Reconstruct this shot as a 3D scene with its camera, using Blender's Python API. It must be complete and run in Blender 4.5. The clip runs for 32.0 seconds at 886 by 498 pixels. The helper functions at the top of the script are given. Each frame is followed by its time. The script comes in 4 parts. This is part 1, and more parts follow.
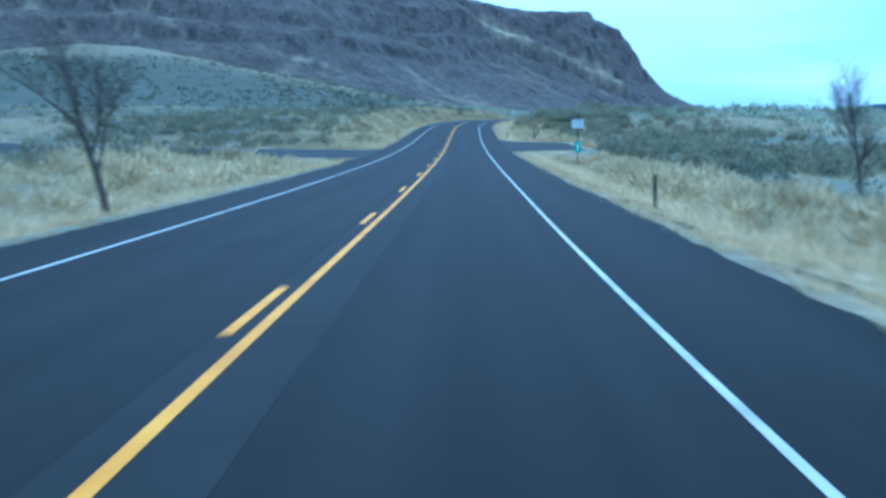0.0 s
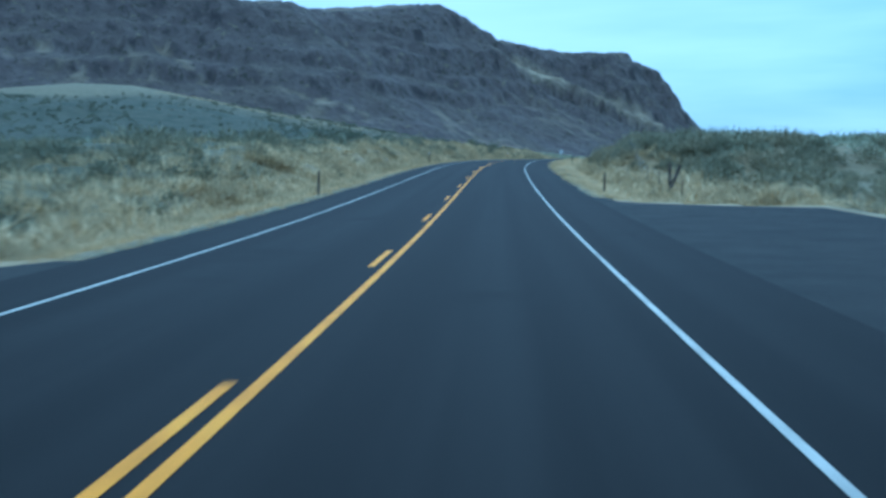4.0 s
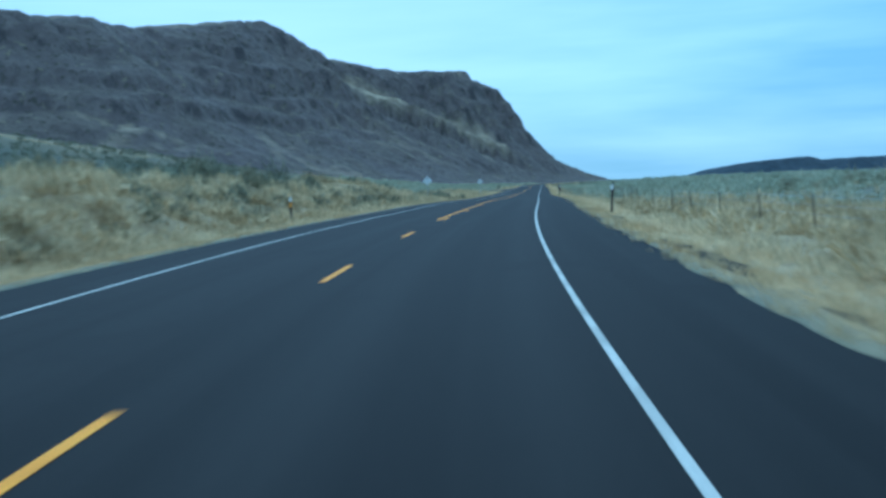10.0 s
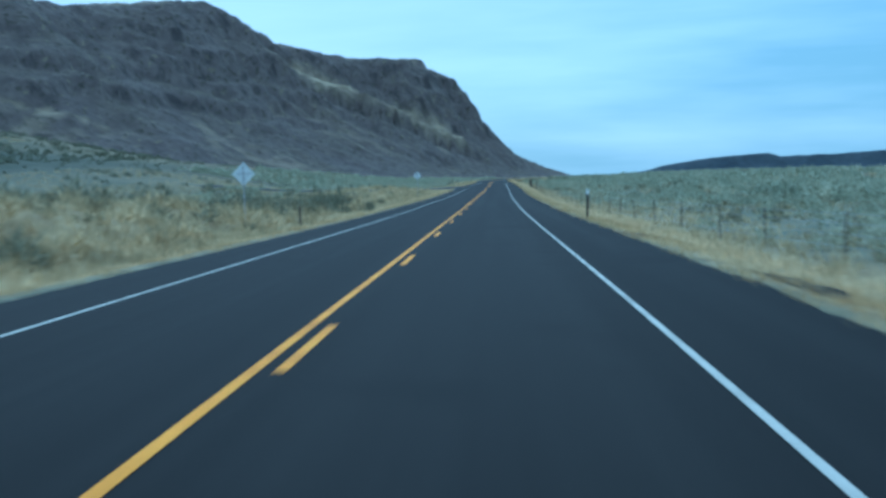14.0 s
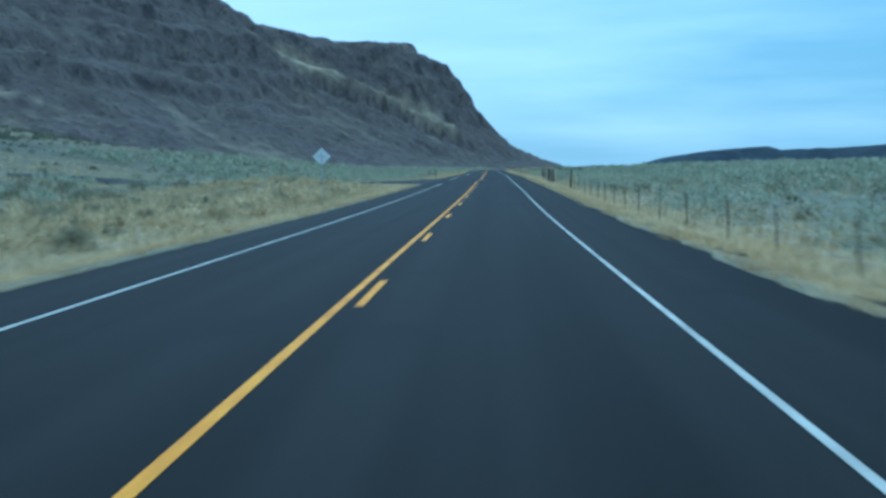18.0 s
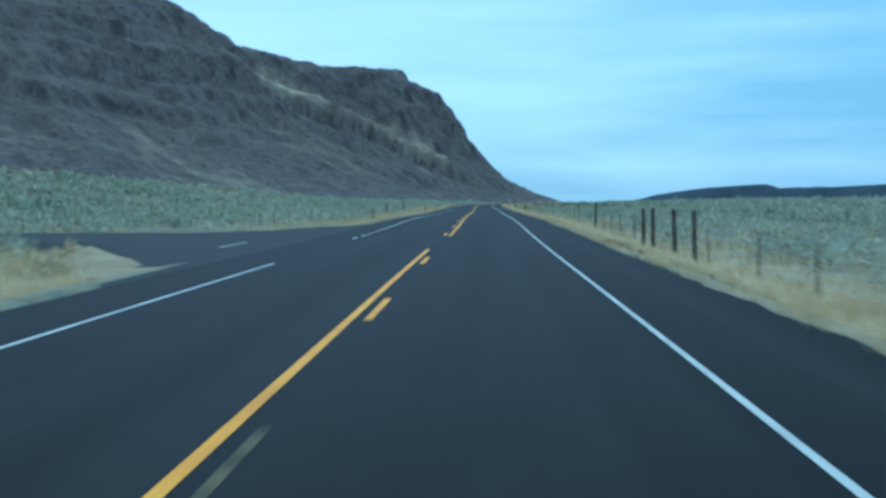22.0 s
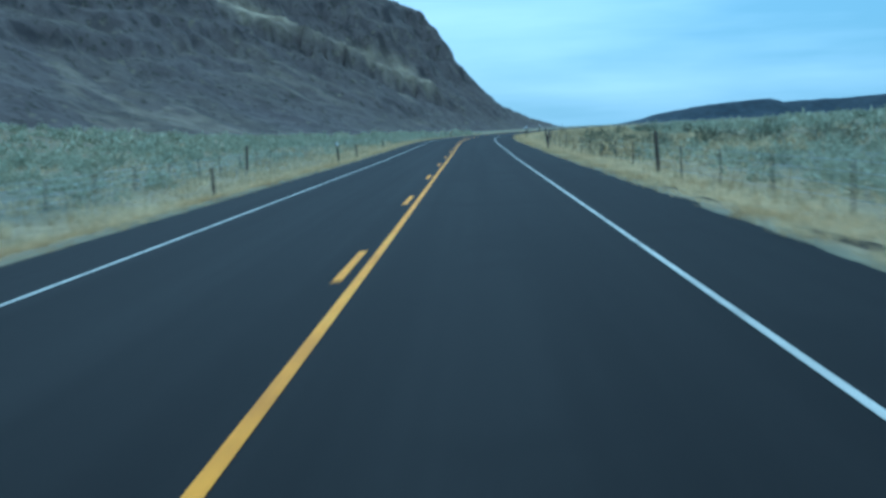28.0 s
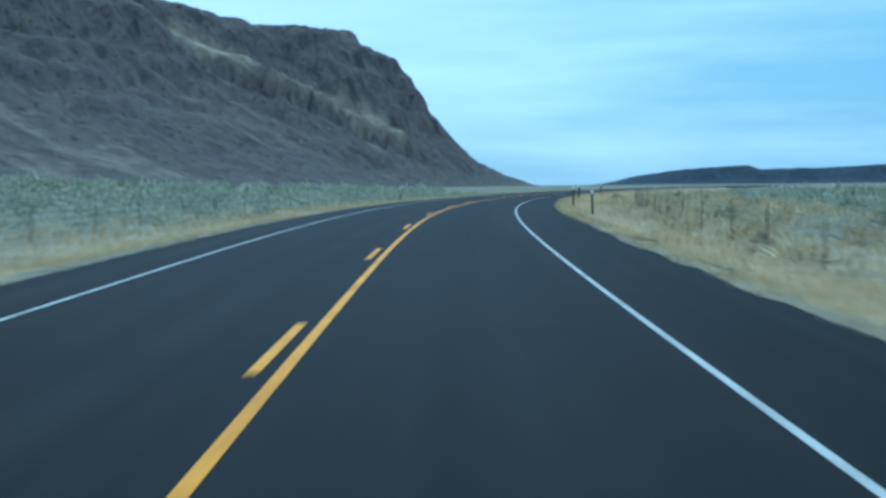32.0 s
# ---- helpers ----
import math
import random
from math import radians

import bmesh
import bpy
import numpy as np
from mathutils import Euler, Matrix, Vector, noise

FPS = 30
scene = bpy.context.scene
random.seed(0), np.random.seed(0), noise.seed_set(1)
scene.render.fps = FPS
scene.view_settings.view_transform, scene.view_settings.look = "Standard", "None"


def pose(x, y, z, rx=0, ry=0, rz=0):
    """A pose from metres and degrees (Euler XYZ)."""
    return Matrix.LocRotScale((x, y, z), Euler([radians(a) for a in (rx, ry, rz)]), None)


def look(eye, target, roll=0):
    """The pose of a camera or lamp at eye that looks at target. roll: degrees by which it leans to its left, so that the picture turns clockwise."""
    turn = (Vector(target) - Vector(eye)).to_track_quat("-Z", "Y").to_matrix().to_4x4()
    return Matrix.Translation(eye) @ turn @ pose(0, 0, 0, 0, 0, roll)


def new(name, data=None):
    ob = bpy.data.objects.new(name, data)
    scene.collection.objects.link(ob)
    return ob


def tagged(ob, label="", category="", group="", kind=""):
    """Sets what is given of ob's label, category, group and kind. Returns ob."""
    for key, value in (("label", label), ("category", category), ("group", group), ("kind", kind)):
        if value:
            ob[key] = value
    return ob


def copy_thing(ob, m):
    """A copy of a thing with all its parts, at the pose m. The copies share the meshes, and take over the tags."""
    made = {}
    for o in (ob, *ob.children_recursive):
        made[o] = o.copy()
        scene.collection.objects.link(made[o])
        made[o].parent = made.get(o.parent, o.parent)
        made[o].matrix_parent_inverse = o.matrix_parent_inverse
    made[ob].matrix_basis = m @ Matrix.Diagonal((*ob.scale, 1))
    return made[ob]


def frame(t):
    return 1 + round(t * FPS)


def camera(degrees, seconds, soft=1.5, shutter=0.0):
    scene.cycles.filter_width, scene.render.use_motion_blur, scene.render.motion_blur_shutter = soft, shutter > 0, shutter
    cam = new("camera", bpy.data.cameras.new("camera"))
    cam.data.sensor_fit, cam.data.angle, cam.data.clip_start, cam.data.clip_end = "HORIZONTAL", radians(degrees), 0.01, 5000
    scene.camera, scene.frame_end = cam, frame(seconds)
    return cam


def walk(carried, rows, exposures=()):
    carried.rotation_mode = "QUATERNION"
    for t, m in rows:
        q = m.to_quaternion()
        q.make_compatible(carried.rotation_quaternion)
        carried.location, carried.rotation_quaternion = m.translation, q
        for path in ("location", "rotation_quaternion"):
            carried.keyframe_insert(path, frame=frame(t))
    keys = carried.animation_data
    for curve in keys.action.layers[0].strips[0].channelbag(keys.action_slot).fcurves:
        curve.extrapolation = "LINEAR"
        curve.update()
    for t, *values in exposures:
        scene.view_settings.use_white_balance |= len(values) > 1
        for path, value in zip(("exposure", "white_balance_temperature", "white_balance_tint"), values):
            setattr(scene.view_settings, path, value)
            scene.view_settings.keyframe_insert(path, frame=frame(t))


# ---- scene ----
# ---- camera ----
cam = camera(43.8, 32.0, soft=3.1, shutter=0.6)
# seconds, x, y, z, pitch, roll, yaw of the dash-mounted camera
ROWS = [
    (0, 1.84, 2.40, 1.55, -6.72, 0.15, 0.37),
    (0.5, 1.92, 11.80, 1.33, -6.83, 0.78, 0.21),
    (1, 2.05, 21.30, 1.13, -6.01, 1.16, 0.31),
    (1.5, 2.19, 30.70, 0.99, -4.25, 1.05, 0.58),
    (2, 2.32, 40.20, 0.89, -4.18, 0.93, 0.63),
    (2.5, 2.45, 49.93, 0.77, -4.45, 0.85, 0.57),
    (4.5, 3.02, 89.72, 0.55, -4.20, 0.0, 2.85),
    (5, 3.06, 99.67, 0.59, -3.56, -0.54, 3.24),
    (5.5, 3.18, 109.92, 0.66, -1.98, 0.81, 2.82),
    (6, 3.31, 120.17, 0.82, -2.49, 2.03, 1.03),
    (6.5, 3.42, 130.45, 1.01, -2.22, 0.96, -0.02),
    (7, 3.55, 140.74, 1.25, -2.85, 1.15, -0.94),
    (7.5, 3.95, 151.05, 1.46, -2.43, 1.57, -1.43),
    (8, 4.40, 161.35, 1.71, -2.59, 2.40, -2.58),
    (8.5, 4.98, 171.57, 1.96, -2.58, 2.15, -3.58),
    (9, 5.80, 181.75, 2.21, -2.91, 2.74, -4.39),
    (10, 8.12, 201.78, 2.61, -3.18, 2.34, -6.25),
    (11, 11.14, 221.70, 2.85, -2.95, 1.65, -7.83),
    (12, 14.70, 241.57, 2.96, -3.87, 2.17, -8.98),
    (13, 18.31, 261.34, 3.01, -3.88, 0.89, -8.90),
    (13.5, 20.20, 271.23, 3.00, -3.60, 1.60, -8.77),
    (15.5, 28.05, 310.79, 2.84, -3.68, 1.59, -7.97),
    (16, 29.96, 320.68, 2.77, -4.28, 2.08, -8.31),
    (16.5, 31.88, 330.66, 2.69, -3.36, 0.85, -7.58),
    (17, 33.81, 340.64, 2.64, -4.01, 1.41, -7.93),
    (17.5, 35.74, 350.84, 2.60, -4.30, 1.18, -8.39),
    (18, 37.69, 361.04, 2.58, -4.09, 1.19, -8.85),
    (18.5, 39.72, 371.22, 2.56, -4.71, 0.96, -8.73),
    (19, 41.76, 381.40, 2.54, -3.97, 0.52, -8.91),
    (19.5, 43.82, 391.62, 2.53, -4.16, 1.79, -9.54),
    (20, 45.89, 401.85, 2.53, -3.38, 3.05, -9.17),
    (20.5, 48.09, 412.24, 2.56, -3.25, 3.06, -9.46),
    (21, 50.28, 422.64, 2.62, -3.56, 3.42, -9.35),
    (21.5, 52.38, 433.12, 2.65, -3.91, 1.85, -10.04),
    (22, 54.46, 443.61, 2.71, -2.38, 0.27, -9.23),
    (23, 58.68, 465.00, 2.81, -3.80, 2.18, -10.98),
    (24, 62.99, 486.61, 2.89, -3.68, 1.42, -10.79),
    (25, 67.29, 508.33, 3.09, -2.79, -0.86, -10.49),
    (25.5, 69.45, 519.13, 3.12, -2.83, -1.25, -10.43),
    (27.5, 78.19, 562.02, 3.16, -3.10, -2.50, -9.30),
    (28, 80.39, 572.76, 3.19, -6.04, 2.78, -9.66),
    (28.5, 82.51, 583.54, 3.16, -4.84, 2.16, -9.56),
    (29, 84.62, 594.32, 3.22, -4.24, 1.22, -9.69),
    (29.5, 86.76, 605.15, 3.23, -4.69, 1.46, -9.37),
    (30, 88.91, 615.96, 3.27, -4.58, 1.70, -9.56),
    (30.5, 91.04, 626.88, 3.31, -4.11, 1.18, -10.08),
    (31, 93.19, 637.80, 3.36, -3.91, 0.68, -10.31),
    (31.5, 95.40, 648.73, 3.42, -3.52, 0.91, -10.46),
    (32, 97.59, 659.67, 3.50, -3.27, 0.48, -11.09),
]
walk(cam, [(t, pose(x, y, z, 90 + pi, ro, ya)) for t, x, y, z, pi, ro, ya in ROWS],
     [(0.0, 0.86, 3400, -7), (1.0, 0.50, 3470, -9), (2.0, 0.32, 3540, -11), (4.5, 0.34, 3560, -11), (5.5, 0.20, 3600, -12), (7.0, 0.24, 3620, -13), (10.0, 0.28, 3660, -13), (13.0, 0.26, 3700, -13), (16.0, 0.18, 3690, -14), (19.0, 0.27, 3710, -15), (25.0, 0.27, 3760, -15), (28.0, 0.26, 3700, -16), (32.0, 0.34, 3800, -13)])

# ---- world and sun: a dull overcast late afternoon ----
SUN_EL, SUN_AZ = radians(27), radians(-4)
world = bpy.data.worlds.new("world")
scene.world = world
world.use_nodes = True
wn, wl = world.node_tree.nodes, world.node_tree.links
wn.clear()
sky = wn.new("ShaderNodeTexSky")
sky.sky_type, sky.sun_disc, sky.sun_elevation, sky.sun_rotation = "NISHITA", False, SUN_EL, SUN_AZ
sky.air_density, sky.dust_density, sky.ozone_density = 1.0, 2.0, 1.5
coord = wn.new("ShaderNodeTexCoord")
stretch = wn.new("ShaderNodeMapping")
stretch.inputs["Scale"].default_value = (1.0, 1.0, 8.0)
clouds = wn.new("ShaderNodeTexNoise")
clouds.inputs["Scale"].default_value, clouds.inputs["Detail"].default_value = 2.2, 6
cover = wn.new("ShaderNodeMapRange")
cover.inputs["From Min"].default_value, cover.inputs["From Max"].default_value = 0.42, 0.64
tone = wn.new("ShaderNodeMix")
tone.data_type = "RGBA"
tone.inputs["A"].default_value, tone.inputs["B"].default_value = (4.4, 5.4, 5.62, 1), (7.4, 7.55, 7.4, 1)
veil = wn.new("ShaderNodeMix")
veil.data_type = "RGBA"
veil.inputs["Factor"].default_value = 0.88
back = wn.new("ShaderNodeBackground")
back.inputs["Strength"].default_value = 0.075
wout = wn.new("ShaderNodeOutputWorld")
high = wn.new("ShaderNodeSeparateXYZ")
lift = wn.new("ShaderNodeMapRange")
lift.interpolation_type = "SMOOTHSTEP"
lift.inputs["From Min"].default_value, lift.inputs["From Max"].default_value = 0.16, 0.6
dome = wn.new("ShaderNodeMix")
dome.data_type = "RGBA"
dome.inputs["B"].default_value = (10.6, 10.3, 9.8, 1)
wl.new(coord.outputs["Generated"], high.inputs["Vector"])
wl.new(high.outputs["Z"], lift.inputs["Value"])
wl.new(lift.outputs["Result"], dome.inputs["Factor"])
wl.new(coord.outputs["Generated"], stretch.inputs["Vector"])
wl.new(stretch.outputs["Vector"], clouds.inputs["Vector"])
wl.new(clouds.outputs["Fac"], cover.inputs["Value"])
wl.new(cover.outputs["Result"], tone.inputs["Factor"])
wl.new(sky.outputs["Color"], veil.inputs["A"])
wl.new(tone.outputs["Result"], veil.inputs["B"])
# thin cloud, brighter round the veiled sun
aim = wn.new("ShaderNodeVectorMath")
aim.operation = "DOT_PRODUCT"
aim.inputs[1].default_value = (math.sin(SUN_AZ) * math.cos(SUN_EL), math.cos(SUN_AZ) * math.cos(SUN_EL), math.sin(SUN_EL))
ring = wn.new("ShaderNodeMapRange")
ring.interpolation_type = "SMOOTHSTEP"
ring.inputs["From Min"].default_value, ring.inputs["From Max"].default_value = 0.84, 0.995
ring.inputs["To Max"].default_value = 0.55
shine = wn.new("ShaderNodeMix")
shine.data_type = "RGBA"
shine.inputs["B"].default_value = (11.0, 9.7, 9.5, 1)
wl.new(coord.outputs["Generated"], aim.inputs[0])
wl.new(aim.outputs["Value"], ring.inputs["Value"])
wl.new(ring.outputs["Result"], shine.inputs["Factor"])
wl.new(veil.outputs["Result"], shine.inputs["A"])
wl.new(shine.outputs["Result"], dome.inputs["A"])
wl.new(dome.outputs["Result"], back.inputs["Color"])
wl.new(back.outputs["Background"], wout.inputs["Surface"])
sun = new("sun", bpy.data.lights.new("sun", "SUN"))
sun.data.energy, sun.data.angle, sun.data.color = 0.8, radians(50), (1.0, 0.95, 0.88)
sun.matrix_world = look((0, 0, 60), (-60 * math.sin(SUN_AZ), -60 * math.cos(SUN_AZ), 60 - 60 * math.tan(SUN_EL)))


# ---- materials ----
def material(name, stops, scale=1.0, fine=None, rough=0.85, bump=0.3, bump_scale=None, metal=0.0, spread=0.0, detail=5.0):
    """Noise runs through the colour stops; a finer noise darkens and lightens; spread varies it per island."""
    m = bpy.data.materials.new(name)
    m.use_nodes = True
    n, l = m.node_tree.nodes, m.node_tree.links
    b = n["Principled BSDF"]
    b.inputs["Roughness"].default_value, b.inputs["Metallic"].default_value = rough, metal
    if rough >= 0.7:
        b.inputs["Specular IOR Level"].default_value = 0.1
    geo = n.new("ShaderNodeNewGeometry")
    t1 = n.new("ShaderNodeTexNoise")
    t1.inputs["Scale"].default_value, t1.inputs["Detail"].default_value = scale, detail
    l.new(geo.outputs["Position"], t1.inputs["Vector"])
    ramp = n.new("ShaderNodeValToRGB")
    r = ramp.color_ramp
    while len(r.elements) < len(stops):
        r.elements.new(0.5)
    for i, c in enumerate(stops):
        r.elements[i].position = 0.3 + 0.4 * i / max(1, len(stops) - 1)
        r.elements[i].color = (*c, 1)
    l.new(t1.outputs["Fac"], ramp.inputs["Fac"])
    t2 = n.new("ShaderNodeTexNoise")
    t2.inputs["Scale"].default_value, t2.inputs["Detail"].default_value = fine or scale * 9, 3
    l.new(geo.outputs["Position"], t2.inputs["Vector"])
    grain = n.new("ShaderNodeMapRange")
    grain.inputs["From Min"].default_value, grain.inputs["From Max"].default_value = 0.25, 0.75
    grain.inputs["To Min"].default_value, grain.inputs["To Max"].default_value = 0.72, 1.28
    l.new(t2.outputs["Fac"], grain.inputs["Value"])
    mul = n.new("ShaderNodeMix")
    mul.data_type, mul.blend_type = "RGBA", "MULTIPLY"
    mul.inputs["Factor"].default_value = 1
    l.new(ramp.outputs["Color"], mul.inputs["A"])
    l.new(grain.outputs["Result"], mul.inputs["B"])
    last = mul.outputs["Result"]
    if spread:
        isl = n.new("ShaderNodeMapRange")
        isl.inputs["To Min"].default_value, isl.inputs["To Max"].default_value = 1 - spread, 1 + spread
        l.new(geo.outputs["Random Per Island"], isl.inputs["Value"])
        m2 = n.new("ShaderNodeMix")
        m2.data_type, m2.blend_type = "RGBA", "MULTIPLY"
        m2.inputs["Factor"].default_value = 1
        l.new(last, m2.inputs["A"])
        l.new(isl.outputs["Result"], m2.inputs["B"])
        last = m2.outputs["Result"]
    l.new(last, b.inputs["Base Color"])
    if bump:
        bp = n.new("ShaderNodeBump")
        bp.inputs["Strength"].default_value, bp.inputs["Distance"].default_value = bump, 0.05
        if bump_scale:
            t3 = n.new("ShaderNodeTexNoise")
            t3.inputs["Scale"].default_value, t3.inputs["Detail"].default_value = bump_scale, 4
            l.new(geo.outputs["Position"], t3.inputs["Vector"])
            l.new(t3.outputs["Fac"], bp.inputs["Height"])
        else:
            l.new(t2.outputs["Fac"], bp.inputs["Height"])
        l.new(bp.outputs["Normal"], b.inputs["Normal"])
    return m


def blend_material(name, base, over, mask_scale, lo, hi, rough=0.95, slope=None, bump=0.6, bump_scale=0.1, bump_dist=2.0, fine=0.4, streak=None, clumps=None, dry=None, columns=None, spec=0.15, cover=None):
    """Two noise-varied colours mixed by a noise mask, and by the slope where given (steep: base, gentle: over)."""
    m = bpy.data.materials.new(name)
    m.use_nodes = True
    n, l = m.node_tree.nodes, m.node_tree.links
    b = n["Principled BSDF"]
    b.inputs["Roughness"].default_value = rough
    b.inputs["Specular IOR Level"].default_value = spec
    geo = n.new("ShaderNodeNewGeometry")
    pos = geo.outputs["Position"]
    if streak:
        mp = n.new("ShaderNodeMapping")
        mp.inputs["Scale"].default_value = streak
        lanes = n.new("ShaderNodeUVMap")
        lanes.uv_map = "lanes"
        l.new(lanes.outputs["UV"], mp.inputs["Vector"])
        spos = mp.outputs["Vector"]
    else:
        spos = pos

    def ntex(scale, detail=5, vec=pos):
        t = n.new("ShaderNodeTexNoise")
        t.inputs["Scale"].default_value, t.inputs["Detail"].default_value = scale, detail
        l.new(vec, t.inputs["Vector"])
        return t.outputs["Fac"]

    def mixed(fac, a, c):
        x = n.new("ShaderNodeMix")
        x.data_type = "RGBA"
        l.new(fac, x.inputs["Factor"])
        for key, v in (("A", a), ("B", c)):
            if isinstance(v, tuple):
                x.inputs[key].default_value = (*v, 1)
            else:
                l.new(v, x.inputs[key])
        return x.outputs["Result"]

    def ranged(v, a, c, d=0.0, e=1.0):
        x = n.new("ShaderNodeMapRange")
        for key, val in (("From Min", a), ("From Max", c), ("To Min", d), ("To Max", e)):
            x.inputs[key].default_value = val
        l.new(v, x.inputs["Value"])
        return x.outputs["Result"]

    f1 = ranged(ntex(fine, 6), 0.35, 0.65)
    cb = mixed(f1, base[0], base[1])
    co = mixed(f1, over[0], over[1])
    mask = ranged(ntex(mask_scale, 7, spos), lo, hi)
    if slope:
        sep = n.new("ShaderNodeSeparateXYZ")
        l.new(geo.outputs["Normal"], sep.inputs["Vector"])
        gentle = ranged(sep.outputs["Z"], slope[0], slope[1])
        mm = n.new("ShaderNodeMath")
        mm.operation = "MULTIPLY"
        l.new(mask, mm.inputs[0])
        l.new(gentle, mm.inputs[1])
        mask = mm.outputs["Value"]
    final = mixed(mask, cb, co)
    if clumps:
        for size, a0, a1, colour in clumps:
            final = mixed(ranged(ntex(size, 3), a0, a1), final, colour)
    if columns:
        tall = n.new("ShaderNodeMapping")
        tall.inputs["Scale"].default_value = (1, 1, 0.22)
        l.new(pos, tall.inputs["Vector"])
        steep = ranged(sep.outputs["Z"], 0.55, 0.85, 1.0, 0.0)
        for size, a0, a1, colour in columns:
            both = n.new("ShaderNodeMath")
            both.operation = "MULTIPLY"
            l.new(ranged(ntex(size, 4, tall.outputs["Vector"]), a0, a1), both.inputs[0])
            l.new(steep, both.inputs[1])
            final = mixed(both.outputs["Value"], final, colour)
    if cover:
        brushy = n.new("ShaderNodeAttribute")
        brushy.attribute_name = "brush_cover"
        final = mixed(brushy.outputs["Fac"], final, mixed(ranged(ntex(0.16, 4), 0.4, 0.6), cover[0], cover[1]))
    if dry:
        at = n.new("ShaderNodeAttribute")
        at.attribute_name = "dry_grass"
        final = mixed(at.outputs["Fac"], final, mixed(f1, dry[0], dry[1]))
    l.new(final, b.inputs["Base Color"])
    bp = n.new("ShaderNodeBump")
    bp.inputs["Strength"].default_value, bp.inputs["Distance"].default_value = bump, bump_dist
    l.new(ntex(bump_scale, 8), bp.inputs["Height"])
    l.new(bp.outputs["Normal"], b.inputs["Normal"])
    return m


asphalt = blend_material("asphalt", ((0.0135, 0.0125, 0.0125), (0.019, 0.018, 0.018)), ((0.021, 0.020, 0.0195), (0.029, 0.027, 0.0265)),
                         0.5, 0.40, 0.66, rough=0.82, bump=0.35, bump_scale=60, bump_dist=0.01, fine=40, streak=(2.4, 0.03, 1.0),
                         clumps=((0.35, 0.58, 0.70, (0.017, 0.016, 0.016)),), spec=0.05)
worn = material("worn_asphalt", [(0.020, 0.019, 0.019), (0.029, 0.028, 0.027)], 1.5, 50, 0.88, 0.3)
old_asphalt = material("old_asphalt", [(0.030, 0.029, 0.028), (0.046, 0.043, 0.040)], 0.8, 50, 0.9, 0.3)
white_paint = material("white_paint", [(0.34, 0.325, 0.285), (0.52, 0.50, 0.44), (0.60, 0.575, 0.51)], 1.3, 25, 0.7, 0.2)
yellow_paint = material("yellow_paint", [(0.54, 0.22, 0.006), (0.74, 0.32, 0.008), (0.78, 0.37, 0.014)], 1.1, 25, 0.7, 0.2)
faded_paint = material("faded_paint", [(0.03, 0.028, 0.022), (0.09, 0.075, 0.04), (0.22, 0.165, 0.075)], 2.5, 30, 0.85, 0.2)
gravel = material("gravel", [(0.020, 0.019, 0.018), (0.036, 0.032, 0.027), (0.070, 0.058, 0.041)], 3.0, 40, 0.95, 0.6)
soil = blend_material("steppe_ground", ((0.148, 0.145, 0.095), (0.205, 0.195, 0.126)), ((0.20, 0.182, 0.122), (0.27, 0.24, 0.16)),
                      0.05, 0.46, 0.66, bump=0.8, bump_scale=1.2, bump_dist=0.3, fine=0.6,
                      clumps=((0.55, 0.52, 0.64, (0.14, 0.143, 0.105)), (0.17, 0.52, 0.66, (0.16, 0.159, 0.115))),
                      dry=((0.27, 0.205, 0.108), (0.40, 0.315, 0.178)),
                      cover=((0.056, 0.060, 0.040), (0.102, 0.098, 0.066)))
# brown basalt, its tones raised to hold the pale haze before the mesa
rock = blend_material("haze_lifted_basalt", ((0.100, 0.082, 0.077), (0.150, 0.124, 0.112)), ((0.097, 0.081, 0.066), (0.146, 0.121, 0.094)),
                      0.012, 0.40, 0.66, slope=(0.66, 0.99), bump=0.7, bump_scale=0.12, bump_dist=5.0, fine=0.06,
                      columns=((0.07, 0.50, 0.66, (0.058, 0.050, 0.049)), (0.12, 0.62, 0.74, (0.16, 0.136, 0.118))),
                      clumps=((0.16, 0.55, 0.67, (0.068, 0.060, 0.048)), (0.11, 0.62, 0.70, (0.175, 0.148, 0.106))),
                      dry=((0.24, 0.195, 0.13), (0.43, 0.36, 0.24)))
# dark basalt with the blue of distance haze mixed into its colour
far_rock = material("haze_blue_basalt", [(0.040, 0.048, 0.060), (0.066, 0.074, 0.086)], 0.01, 0.05, 0.95, 0.2)
dry_grass = material("dry_grass", [(0.60, 0.45, 0.235), (0.74, 0.59, 0.34), (0.80, 0.68, 0.43)], 0.25, 3, 0.8, 0.0, spread=0.2)
edge_grass = material("edge_weeds", [(0.46, 0.31, 0.14), (0.60, 0.455, 0.235), (0.74, 0.60, 0.35)], 0.3, 3, 0.8, 0.0, spread=0.25)
bank_grass = material("bunchgrass", [(0.36, 0.30, 0.175), (0.56, 0.45, 0.255), (0.74, 0.615, 0.375)], 0.5, 3, 0.8, 0.0, spread=0.25, detail=3)
sage_leaf = material("sage_leaf", [(0.302, 0.312, 0.219), (0.425, 0.423, 0.298), (0.54, 0.512, 0.357)], 0.2, 2, 0.85, 0.0, spread=0.2, detail=3)
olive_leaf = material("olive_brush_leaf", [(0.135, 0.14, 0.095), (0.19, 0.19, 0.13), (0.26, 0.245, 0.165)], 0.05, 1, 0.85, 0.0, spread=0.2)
brush_leaf = material("brush_leaf", [(0.19, 0.185, 0.12), (0.285, 0.265, 0.172), (0.385, 0.33, 0.205)], 0.3, 2, 0.85, 0.0, spread=0.35)
bark = material("bark", [(0.07, 0.06, 0.05), (0.15, 0.13, 0.11)], 6, 40, 0.9, 0.6)
old_wood = material("weathered_wood", [(0.06, 0.05, 0.042), (0.14, 0.12, 0.10)], 3, 60, 0.9, 0.5)
